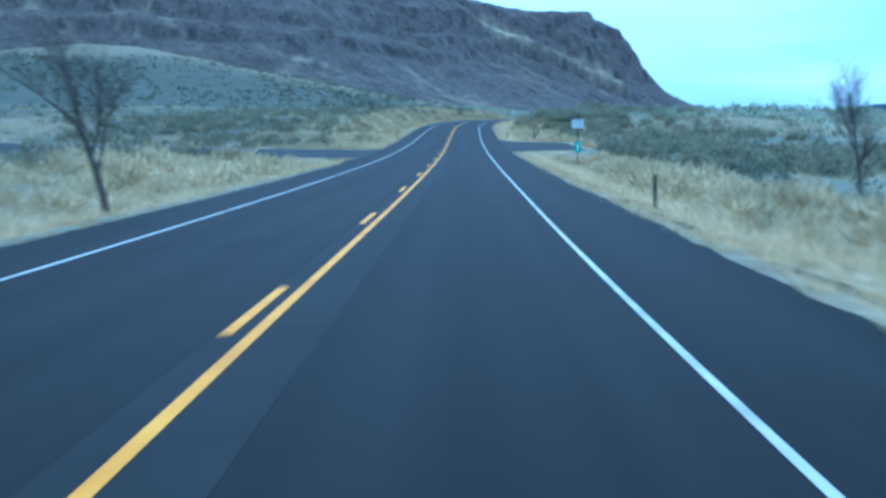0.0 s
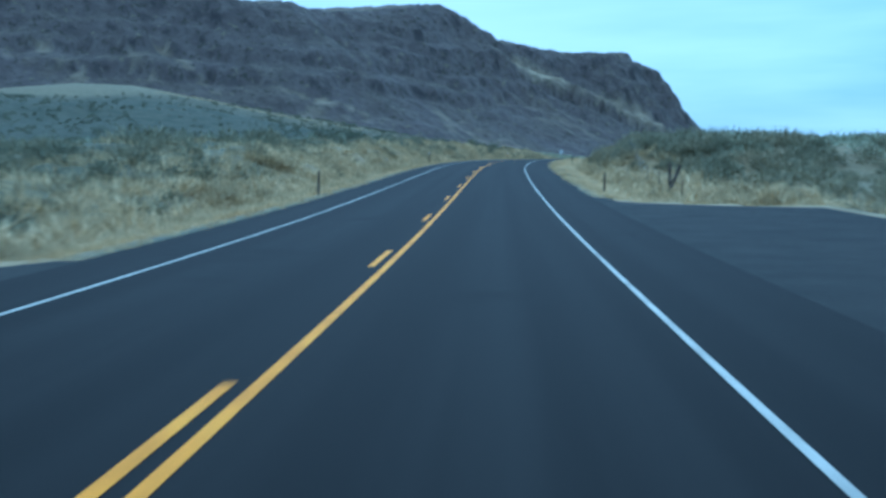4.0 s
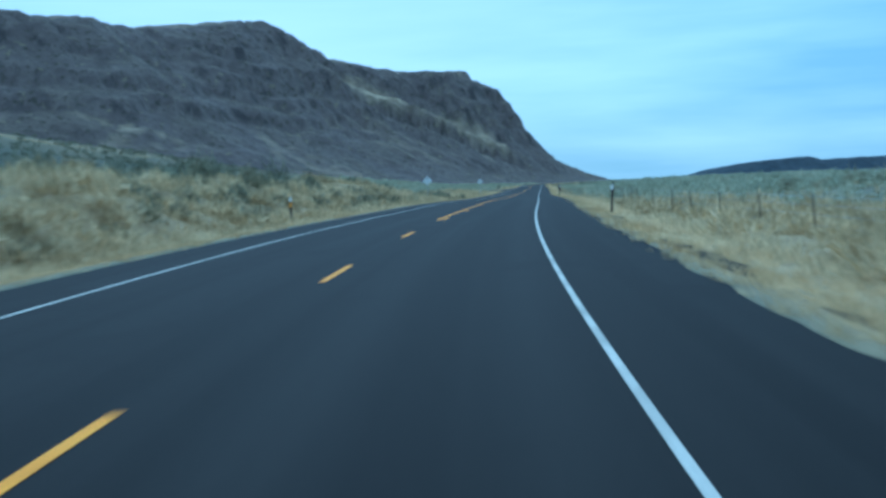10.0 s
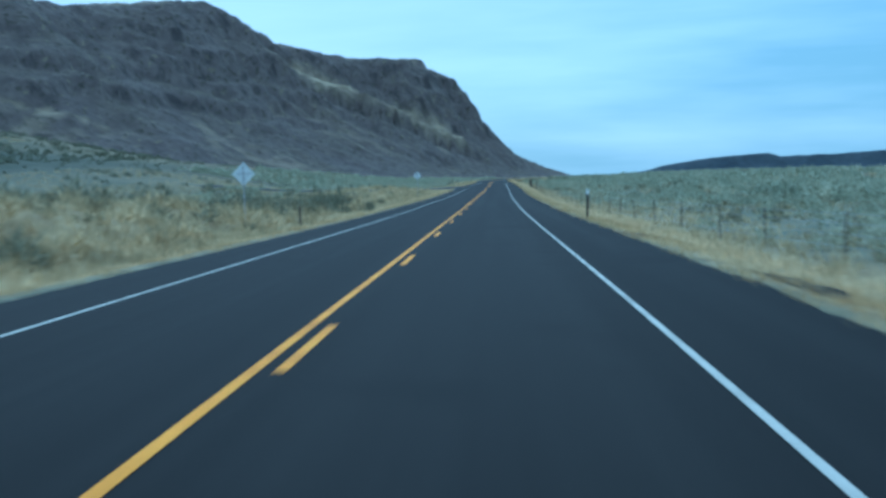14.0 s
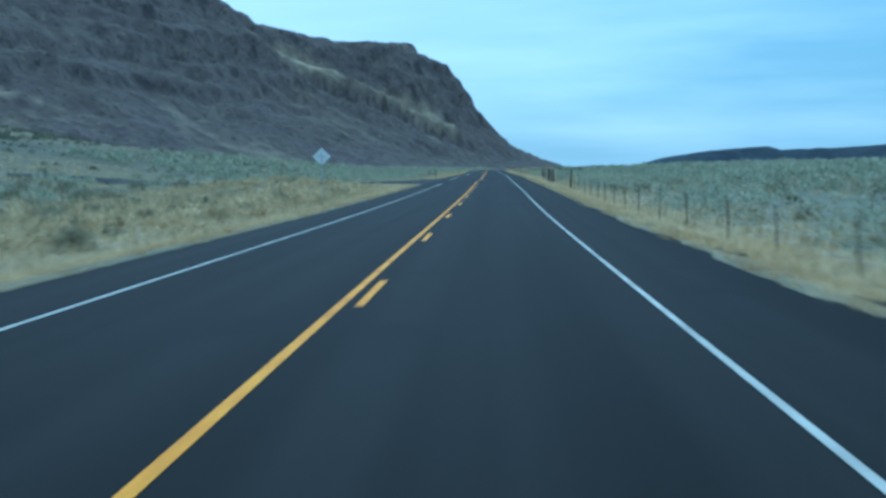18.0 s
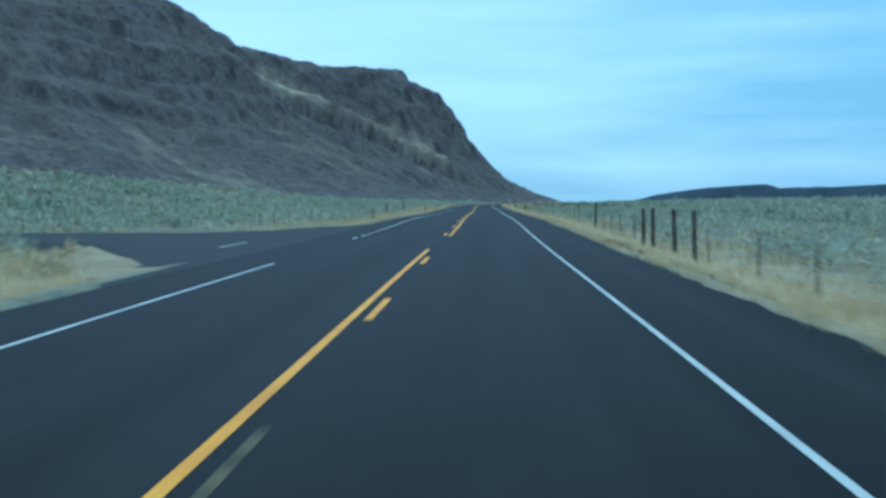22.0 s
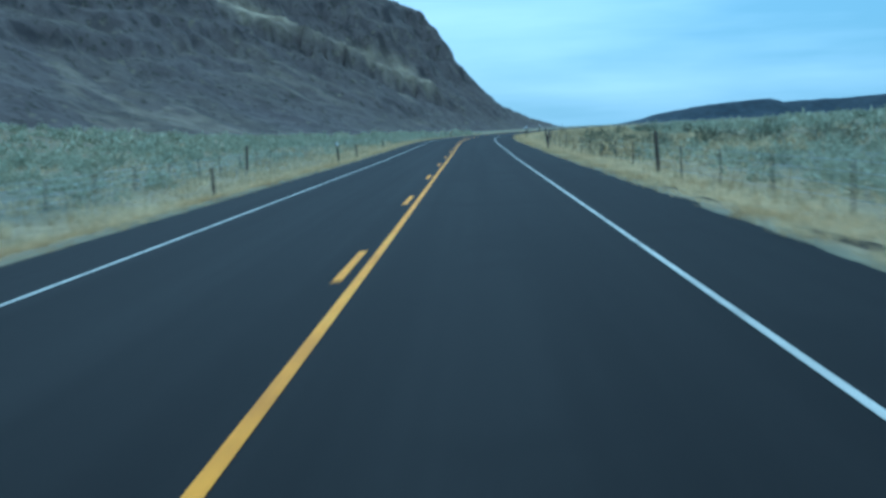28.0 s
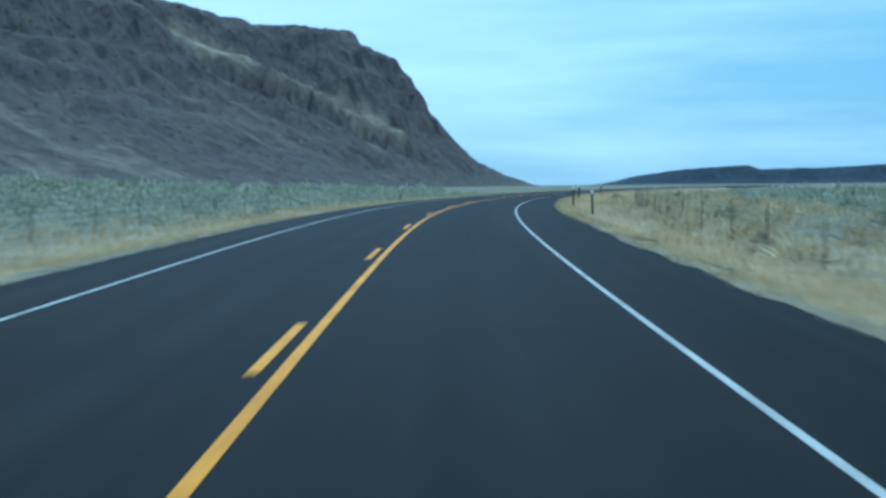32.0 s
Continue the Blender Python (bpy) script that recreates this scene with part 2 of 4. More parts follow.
steel = material("rusty_steel", [(0.05, 0.04, 0.035), (0.10, 0.075, 0.06)], 8, 60, 0.6, 0.2, metal=0.6)
galvanised = material("galvanised_steel", [(0.40, 0.41, 0.42), (0.54, 0.55, 0.56)], 5, 50, 0.5, 0.1, metal=0.3)
sign_back = material("sign_aluminium", [(0.68, 0.70, 0.71), (0.78, 0.79, 0.80)], 3, 30, 0.5, 0.05, metal=0.1)
sign_white = material("sign_white", [(0.56, 0.57, 0.57), (0.66, 0.66, 0.66)], 4, 30, 0.5, 0.05)
sign_green = material("sign_green", [(0.0, 0.34, 0.23), (0.01, 0.42, 0.30)], 4, 30, 0.45, 0.05)
sign_black = material("sign_black", [(0.02, 0.02, 0.02), (0.035, 0.035, 0.035)], 4, 30, 0.5, 0.05)
sign_grey = material("sign_grey", [(0.40, 0.40, 0.41), (0.48, 0.48, 0.49)], 4, 30, 0.5, 0.05)
reflector_white = material("reflector_white", [(0.72, 0.72, 0.70), (0.82, 0.82, 0.80)], 6, 40, 0.35, 0.0)
reflector_yellow = material("reflector_yellow", [(0.65, 0.30, 0.03), (0.75, 0.38, 0.04)], 6, 40, 0.35, 0.0)


# ---- mesh helpers ----
def mesh_object(name, verts, faces, mat, parent=None, smooth=False):
    """verts (n,3) and faces (m,3) or (m,4), linked as one mesh object."""
    verts, faces = np.asarray(verts, dtype=np.float32), np.asarray(faces, dtype=np.int32)
    me = bpy.data.meshes.new(name)
    k = faces.shape[1]
    me.vertices.add(len(verts))
    me.vertices.foreach_set("co", verts.ravel())
    me.loops.add(faces.size)
    me.loops.foreach_set("vertex_index", faces.ravel())
    me.polygons.add(len(faces))
    me.polygons.foreach_set("loop_start", np.arange(0, faces.size, k, dtype=np.int32))
    me.polygons.foreach_set("use_smooth", np.full(len(faces), smooth, dtype=bool))
    me.materials.append(mat)
    me.update(calc_edges=True)
    ob = new(name, me)
    if parent:
        ob.parent = parent
    return ob


def part(name, bm, mat, parent, label=""):
    me = bpy.data.meshes.new(name)
    bm.to_mesh(me)
    bm.free()
    me.materials.append(mat)
    ob = new(name, me)
    ob.parent = parent
    return tagged(ob, label)


def empty(name, m, label, category, group="", kind=""):
    ob = new(name)
    ob.matrix_world = m
    return tagged(ob, label, category, group, kind)


def box(sx, sy, sz, at=(0, 0, 0), bevel=0.0, turn=None):
    bm = bmesh.new()
    bmesh.ops.create_cube(bm, size=1)
    bmesh.ops.scale(bm, vec=(sx, sy, sz), verts=bm.verts)
    if bevel:
        bmesh.ops.bevel(bm, geom=bm.edges[:], offset=bevel, segments=2, affect="EDGES")
    if turn:
        bmesh.ops.rotate(bm, cent=(0, 0, 0), matrix=Euler(turn).to_matrix(), verts=bm.verts)
    bmesh.ops.translate(bm, vec=at, verts=bm.verts)
    return bm


def rod(r0, r1, h, at=(0, 0, 0), seg=10):
    bm = bmesh.new()
    bmesh.ops.create_cone(bm, cap_ends=True, segments=seg, radius1=r0, radius2=r1, depth=h)
    bmesh.ops.translate(bm, vec=(at[0], at[1], at[2] + h / 2), verts=bm.verts)
    return bm


def vnoise(x, y, seed):
    """Smooth value noise in 0..1 on a unit lattice."""
    xi, yi = np.floor(x), np.floor(y)
    fx, fy = x - xi, y - yi
    fx, fy = fx * fx * (3 - 2 * fx), fy * fy * (3 - 2 * fy)

    def h(a, b):
        v = np.sin(a * 127.1 + b * 311.7 + seed * 74.7) * 43758.5453
        return v - np.floor(v)
    return (h(xi, yi) * (1 - fx) + h(xi + 1, yi) * fx) * (1 - fy) + (h(xi, yi + 1) * (1 - fx) + h(xi + 1, yi + 1) * fx) * fy


def fbm(x, y, size, seed, octaves=4):
    """Fractal noise about -1..1; size: metres of the largest lumps."""
    out, amp, f = 0.0, 0.5, 1.0 / size
    for o in range(octaves):
        out = out + amp * (vnoise(x * f, y * f, seed + o) * 2 - 1)
        amp, f = amp * 0.5, f * 2.03
    return out


def smooth(a, b, v):
    q = np.clip((v - a) / (b - a), 0, 1)
    return q * q * (3 - 2 * q)


# ---- the road's line: curvature and grade every 30 m ----
KNOTS = np.arange(-30, 1000, 30.0)
BEND = np.array([
    -1.143, -1.175, 0.120, -0.021, 0.102, -0.194, -0.230, -3.217, -1.803, -0.970, 0.278, 0.130, -0.172, -0.015, -0.189, -0.052, 0.296, -0.309, 0.428, -0.366, 0.189, 0.134, -0.159, 0.226, -1.044, -2.662, -2.392, -2.070, -1.805, -1.590, -1.420, -1.288, -1.193, -1.131, -1.101,
]) * 1e-3
GRADE = np.array([
    -2.325, -2.366, -1.373, -0.904, 0.111, 1.760, 2.375, 2.491, 1.235, 0.290, 0.198, -0.767, -0.705, -0.178, -0.165, 0.392, 0.585, 0.249, 0.905, -0.058, 0.024, 0.329, 0.339, 0.634, 0.960, 0.472, 0.264, 0.237, 0.215, 0.196, 0.181, 0.170, 0.161, 0.156, 0.153,
]) * 1e-2
SS = np.arange(-90, 1001, 1.0)
LANE = 3.56
DASH = 12.192


def integrate(v):
    c = np.concatenate([[0.0], np.cumsum((v[1:] + v[:-1]) / 2)])
    return c - np.interp(0, SS, c)


TH = integrate(np.interp(SS, KNOTS, BEND, left=0.0))
RX, RY, RZ = integrate(-np.sin(TH)), integrate(np.cos(TH)), integrate(np.interp(SS, KNOTS, GRADE))


def road_xy(s, u):
    t = np.interp(s, SS, TH)
    return np.interp(s, SS, RX) + u * np.cos(t), np.interp(s, SS, RY) + u * np.sin(t)


def road_z(s):
    return np.interp(s, SS, RZ)


def road_su(x, y):
    x, y = np.atleast_1d(x), np.atleast_1d(y)
    s, u = np.empty(len(x)), np.empty(len(x))
    ax, ay = RX[::4], RY[::4]
    for i in range(0, len(x), 20000):
        k = slice(i, i + 20000)
        j = ((x[k, None] - ax) ** 2 + (y[k, None] - ay) ** 2).argmin(1) * 4
        t = TH[j]
        dx, dy = x[k] - RX[j], y[k] - RY[j]
        s[k], u[k] = SS[j] - np.sin(t) * dx + np.cos(t) * dy, np.cos(t) * dx + np.sin(t) * dy
    return s, u


def left_junction(s, u):
    """Paved mouths of the two side roads on the left and one on the right."""
    a = (u < -5) & (u > -60) & (s > 76 - 0.04 * (u + 5) + 0 * s) & (s < 98 - 0.35 * (u + 5))
    b = (u < -5) & (u > -60) & (s > np.minimum(470 - 2.5 * (u + 6), 489)) & (s < 502 + 12 * np.clip((u + 10) / 2.5, 0, 1))
    c = (u > 5) & (u < 13) & (s > 90 + 0.5 * (u - 6)) & (s < 122 - 1.2 * (u - 6) + 0.06 * (u - 6) ** 2)
    return a | b | c


def ground_z(x, y, s, u):
    """Height of the land."""
    z = road_z(np.clip(s, -60, 900))
    n1, n2 = fbm(x, y, 9.0, 3), fbm(x, y, 70.0, 11)
    away = np.abs(u)
    paved = smooth(5.0, 7.0, away)
    right = (u > 0)
    flat = 1 - left_junction(s, u).astype(float)
    drop = -0.05 - 0.40 * smooth(5.4, 8.5, away) * flat
    rough = (0.10 * n1 * smooth(6, 9, away) + 0.8 * n2 * smooth(20, 90, away)) * flat
    strength = smooth(98, 140, s) * (1 - smooth(300, 370, s)) + 0.35 * (1 - smooth(60, 80, s))
    bank = np.where(right, 0, strength * (1.55 * smooth(6.5, 15, away) + 0.9 * smooth(15, 60, away)) * (1 + 0.5 * fbm(x, y, 14, 21)))
    hump = np.where(right, 0, strength * smooth(8, 11, away) * (1 - smooth(22, 40, away)) * 2.3 * np.abs(fbm(x, y, 7.5, 23)))
    bank = bank + hump
    knoll = np.where(right, 2.0 * smooth(8.0, 12.5, away) * (1 - smooth(34, 70, away)) * smooth(150, 160, s) * (1 - smooth(177, 187, s)), 0)
    knoll = knoll + np.where(right, (1.0 * smooth(14, 23, away) * smooth(186, 215, s) * (1 - smooth(255, 300, s)) + 1.0 * smooth(12.5, 19, away) * smooth(196, 206, s) * (1 - smooth(230, 250, s))) * (1 - smooth(60, 90, away)), 0)
    fan = 43 * np.exp(-((x + 240) / 138) ** 2 / 2 - ((y - 715) / 170) ** 2 / 2) * (1 + 0.15 * n2)
    fan = fan * smooth(25, 90, away)
    slope_w = 0.012 * np.clip(-u - 120, 0, 900) * (1 - smooth(780, 880, s))
    mound = 0.95 * np.exp(-((s - 466) / 10) ** 2 - ((u + 19) / 7.5) ** 2) + 0.22 * smooth(470, 478, s) * (1 - smooth(484, 489, s)) * smooth(11, 16, -u) * (1 - smooth(50, 70, -u))
    under = -0.16 * (1 - smooth(5.0, 5.7, away))
    return z + under + drop * paved + rough + bank + knoll + fan + slope_w + mound


def grid_faces(nx, ny):
    i = np.arange(nx * ny).reshape(ny, nx)
    return np.stack([i[:-1, :-1], i[:-1, 1:], i[1:, 1:], i[1:, :-1]], -1).reshape(-1, 4)


# ---- ground: one sheet to the horizon ----
us = np.concatenate([-np.geomspace(140, 12, 40), np.linspace(-11.5, 11.5, 93), np.geomspace(12, 140, 40)])
ss = np.arange(-80, 930, 1.5)
U, S = np.meshgrid(us, ss)
S1, U1 = S.ravel(), U.ravel()
X1, Y1 = road_xy(S1, U1)
Z1 = ground_z(X1, Y1, S1, U1)
near_v = np.stack([X1, Y1, Z1], 1)
near_f = grid_faces(len(us), len(ss))
gx = np.concatenate([-np.geomspace(4600, 260, 45), np.arange(-250, 450, 14.0), np.geomspace(460, 4600, 45)])
gy = np.concatenate([-np.geomspace(3000, 110, 25), np.arange(-100, 1100, 14.0), np.geomspace(1110, 4700, 50)])
GX, GY = np.meshgrid(gx, gy)
X2, Y2 = GX.ravel(), GY.ravel()
S2, U2 = road_su(X2, Y2)
Z2 = ground_z(X2, Y2, S2, U2)
inside = (np.abs(U2) < 128) & (S2 > -72) & (S2 < 920)
Z2 = np.where((np.abs(U2) < 142) & (S2 > -90) & (S2 < 935), Z2 - 0.5, Z2)
far_f = grid_faces(len(gx), len(gy))
far_f = far_f[~inside[far_f].all(1)]
ground = mesh_object("ground", np.concatenate([near_v, np.stack([X2, Y2, Z2], 1)]), np.concatenate([near_f, far_f + len(near_v)]), soil, smooth=True)
XG, YG = np.concatenate([X1, X2]), np.concatenate([Y1, Y2])
SG, AG = np.concatenate([S1, S2]), np.abs(np.concatenate([U1, U2]))
LEFT = np.concatenate([U1, U2]) < 0
reach = np.where(LEFT, np.interp(SG, [0, 90, 110, 200, 320, 370, 480, 520, 620], [13, 11, 10.5, 12, 15, 20, 20, 12, 12]),
                 np.interp(SG, [0, 100, 125, 150, 190, 202, 240, 258, 320, 560, 640], [12, 12, 15, 22, 22, 14.5, 15, 14, 10.5, 10.5, 13]))
dry = 1 - smooth(reach - 2.5, reach + 2.5, AG + 3.5 * fbm(XG, YG, 9, 101))
dry = dry * smooth(5.4, 6.2, AG)
dry = np.maximum(dry, 0.55 * smooth(0.02, 0.3, fbm(XG, YG, 22, 102)) * np.where(LEFT & (SG > 500), 0.6, 1.0) * (1 - smooth(45, 80, AG)))
dry = np.maximum(dry, 0.3 * LEFT * smooth(190, 260, SG) * (1 - smooth(520, 640, SG)) * smooth(15, 26, AG) * (1 - smooth(60, 110, AG)) * smooth(-0.5, 0.2, fbm(XG, YG, 40, 103)))
dry = np.maximum(dry, 0.4 * LEFT * smooth(560, 660, SG) * smooth(12, 30, AG) * smooth(-0.6, 0.1, fbm(XG, YG, 30, 105)))
FAN = np.exp(-((XG + 240) / 138) ** 2 / 2 - ((YG - 715) / 170) ** 2 / 2)
dry = np.maximum(dry, 0.36 * smooth(0.66, 0.9, FAN + 0.05 * fbm(XG, YG, 40, 104)))
brush = LEFT * np.maximum(smooth(0.02, 0.15, FAN) * (1 - 0.8 * smooth(0.78, 0.92, FAN)), smooth(12, 30, AG) * np.interp(SG, [0, 190, 260, 560, 640], [1, 1, 0.6, 0.6, 0]))
brush = np.maximum(brush, ~LEFT * smooth(198, 206, SG) * (1 - smooth(234, 250, SG)) * smooth(13.5, 16, AG) * (1 - smooth(30, 40, AG)))
layer = ground.data.attributes.new("brush_cover", "FLOAT", "POINT")
layer.data.foreach_set("value", (0.9 * brush).astype(np.float32))
layer = ground.data.attributes.new("dry_grass", "FLOAT", "POINT")
layer.data.foreach_set("value", dry.astype(np.float32))
tagged(ground, "dry sagebrush steppe with tan grass and bare soil", "ground", kind="structure")


# ---- road, markings ----
def strip(name, s0, s1, u0, u1, lift, mat, parent=None, step=2.0, thick=0.0, shift=None):
    """A band of the road surface between two offsets, following the bends."""
    n = max(2, int((s1 - s0) / step) + 1)
    s = np.linspace(s0, s1, n)
    z = road_z(s) + lift
    cols = []
    for u, dz in ((u0, -thick), (u0, 0), (u1, 0), (u1, -thick)) if thick else ((u0, 0), (u1, 0)):
        x, y = road_xy(s, u + (shift(s) if shift else np.zeros(n)))
        cols.append(np.stack([x, y, z + dz], 1))
    v = np.stack(cols, 1).reshape(-1, 3)
    ob = mesh_object(name, v, grid_faces(len(cols), n), mat, parent)
    across = np.array([u0, u0, u1, u1] if thick else [u0, u1], float)
    uv = np.stack([np.tile(across, n), np.repeat(s, len(cols))], 1)
    idx = np.empty(len(ob.data.loops), dtype=np.int32)
    ob.data.loops.foreach_get("vertex_index", idx)
    layer = ob.data.uv_layers.new(name="lanes")
    layer.data.foreach_set("uv", uv[idx].astype(np.float32).ravel())
    return ob


road = strip("road", -80, 995, -5.15, 5.45, 0.0, asphalt, thick=0.25)
tagged(road, "dark two-lane asphalt highway with worn wheel tracks", "road", kind="structure")
def ragged(name, s0, s1, u0, u1, amp, lift, mat, seed, parent=None):
    """A thin band whose outer border is broken and uneven."""
    s = np.arange(s0, s1, 0.4)
    w = u1 + amp * (fbm(s, s * 0 + seed, 5.0, seed, 5) + 0.6 * fbm(s, s * 0, 1.3, seed + 7, 3))
    rows = []
    for u, dz in ((np.full(len(s), u0), 0.0), (0.5 * (u0 + w), 0.0), (w, -0.015), (w + 0.02, -0.12)):
        x, y = road_xy(s, u)
        rows.append(np.stack([x, y, road_z(s) + lift + dz], 1))
    return mesh_object(name, np.stack(rows, 1).reshape(-1, 3), grid_faces(4, len(s)), mat, parent)


ragged("crumbled_edge", -80, 995, 5.44, 5.62, 0.30, -0.012, asphalt, 3, road)
shoulder = ragged("shoulder_edge", -80, 995, 5.45, 6.15, 0.55, -0.05, gravel, 5)
tagged(shoulder, "narrow crumbled gravel edge beside the asphalt", "gravel edge", kind="structure")
shoulder2 = strip("shoulder_edge", -80, 995, -5.5, -5.15, -0.05, gravel, thick=0.2)
tagged(shoulder2, "narrow crumbled gravel edge beside the asphalt", "gravel edge", kind="structure")


def junction(name, outline, label):
    """A paved mouth of a side road: a fan of quads from the highway's edge outwards."""
    rows = []
    for u, sa, sb in outline:
        s = np.linspace(sa, sb, 12)
        x, y = road_xy(s, np.full(12, u))
        z = ground_z(x, y, s, np.full(12, u)) + 0.035
        if abs(u) < 6:
            z = road_z(s) - 0.004
        rows.append(np.stack([x, y, z], 1))
    f = grid_faces(12, len(rows))
    ob = mesh_object(name, np.concatenate(rows), f if outline[0][0] > 0 else f[:, ::-1], old_asphalt)
    return tagged(ob, label, "side road", kind="structure")


def mouth(us_, fa, fb):
    return [(u, fa(u), fb(u)) for u in us_]


lu = [-5.1, -5.6, -6.5, -7.5, -9, -12, -16, -22, -30, -40, -55]
junction("side_road", mouth(lu, lambda u: 76 - 0.04 * (u + 5) - 9 * max(0, 1 + (u + 5.1) / 2.5), lambda u: 98 - 0.35 * (u + 5)), "grey asphalt side road joining the highway")
junction("side_road", mouth(lu, lambda u: min(470 - 2.5 * (u + 6), 489), lambda u: 502 + 12 * min(1, max(0, (u + 10) / 2.5))), "grey asphalt side road joining the highway")
ru = [5.4, 6, 7, 8, 9, 10, 11, 12, 13]
junction("side_road", mouth(ru, lambda u: 90 + 0.5 * (u - 6), lambda u: 122 - 1.2 * (u - 6) + 0.06 * (u - 6) ** 2), "grey asphalt side road joining the highway")

MARK = 0.006
strip("worn_strip", -60, 84, -0.2, 0.70, 0.003, worn, road)
for a, c in ((414, 424), (426, 436), (440, 445.5), (451, 456)):
    strip("faded_line", a, c, 0.075, 0.165, MARK - 0.002, faded_paint, road)
strip("edge_line", -80, 995, LANE - 0.038, LANE + 0.038, MARK, white_paint, road)
strip("edge_line", -80, 475, -LANE - 0.042, -LANE + 0.042, MARK, white_paint, road,
      shift=lambda s: 0.10 * smooth(190, 215, s))
strip("edge_line", 502, 995, -LANE - 0.042, -LANE + 0.042, MARK, white_paint, road)
strip("side_road_line", 484.5, 488.5, -7.16, -7.04, 0.004, white_paint, road)
for i in range(4):
    strip("dotted_line_mark", 491.8 + 2.75 * i, 492.8 + 2.75 * i, -LANE - 0.07, -LANE + 0.07, MARK, white_paint, road)
strip("centre_line", -80, 190, 0.065, 0.175, MARK, yellow_paint, road)
strip("centre_line", 243.5, 482.5, -0.175, -0.065, MARK, yellow_paint, road)
strip("centre_line", 494.4, 995, 0.065, 0.175, MARK, yellow_paint, road)
for phase, a, b in ((0.835, -80, 482), (8.698, 493, 990)):
    for k in range(-8, 90):
        c = phase + DASH * k
        if a < c < b:
            u = -0.12 if c < 188 or c > 490 else (0.0 if c < 240 else 0.12)
            strip("centre_dash", c - 1.52, c + 1.52, u - 0.055, u + 0.055, MARK, yellow_paint, road, step=0.8)

# ---- the mesa ----
FOOT = np.array([(-2400, 500), (-1500, 640), (-600, 850), (-200, 1050), (0, 1180), (200, 1500), (400, 1900), (560, 2250), (700, 2700), (800, 3300), (820, 3900)], float)
seg = np.diff(FOOT, axis=0)
seg_l = np.hypot(seg[:, 0], seg[:, 1])
arc = np.concatenate([[0], np.cumsum(seg_l)])
fa = np.arange(0, arc[-1], 15.0)
fx, fy = np.interp(fa, arc, FOOT[:, 0]), np.interp(fa, arc, FOOT[:, 1])
for _ in range(12):
    fx[1:-1], fy[1:-1] = (fx[:-2] + 2 * fx[1:-1] + fx[2:]) / 4, (fy[:-2] + 2 * fy[1:-1] + fy[2:]) / 4
ftx, fty = np.gradient(fx), np.gradient(fy)
fl = np.hypot(ftx, fty)
ftx, fty = ftx / fl, fty / fl


def along(px, py):
    return fa[((fx - px) ** 2 + (fy - py) ** 2).argmin()]


# rim points: x, y, height
RIM = [(-1700, 1000, 215), (-800, 1250, 225), (-383, 1394, 217), (-294, 1366, 193), (-203, 1508, 194), (-140, 1600, 210), (-73, 1716, 232), (-20, 1735, 210), (31, 1757, 187), (150, 1890, 182), (280, 2042, 175), (305, 2100, 146), (328, 2165, 95), (385, 2310, 84), (470, 2560, 60), (560, 2850, 40), (640, 3500, 22)]
ra = np.array([along(px, py) for px, py, _ in RIM])
rw = np.array([np.hypot(fx - px, fy - py).min() for px, py, _ in RIM])
rh = np.array([h for _, _, h in RIM], float)
order = np.argsort(ra)
ra, rw, rh = ra[order], rw[order], rh[order]
PX = [-0.3, 0.0, 0.12, 0.25, 0.40, 0.52, 0.58, 0.68, 0.74, 0.83, 0.89, 0.96, 1.0, 1.15, 2.5]
PZ = [-0.05, 0.0, 0.05, 0.14, 0.28, 0.40, 0.49, 0.57, 0.69, 0.79, 0.90, 0.97, 1.0, 1.03, 1.08]


def heightfield(name, x0, x1, y0, y1, step, zfun, keep, mat, label, category):
    xs, ys = np.arange(x0, x1, step), np.arange(y0, y1, step)
    A, B = np.meshgrid(xs, ys)
    A, B = A.ravel(), B.ravel()
    z, ok, dry = zfun(A, B)
    f = grid_faces(len(xs), len(ys))
    f = f[ok[f].any(1)]
    used = np.unique(f)
    idx = np.full(len(A), -1)
    idx[used] = np.arange(len(used))
    ob = mesh_object(name, np.stack([A, B, z], 1)[used], idx[f], mat, smooth=True)
    if dry is not None:
        layer = ob.data.attributes.new("dry_grass", "FLOAT", "POINT")
        layer.data.foreach_set("value", dry[used].astype(np.float32))
    return tagged(ob, label, category, kind="structure")


# talus cones under the cliffs: place along the foot, height of the apex, lean
CONES = ((2690, 82, 0.7), (2440, 88, 0.5), (2130, 95, 0.3), (1840, 90, 0.4), (3130, 60, 0.3))
# narrow light gullies: place along the foot, upper and lower height, lean, half width
CHUTES = ((2120, 135, 60, 0.9, 9), (2200, 140, 90, 0.8, 9), (2255, 135, 80, 0.9, 8), (2370, 82, 52, 3.5, 14))
BENCH_A, BENCH_B = along(-55, 1722), along(150, 1890)


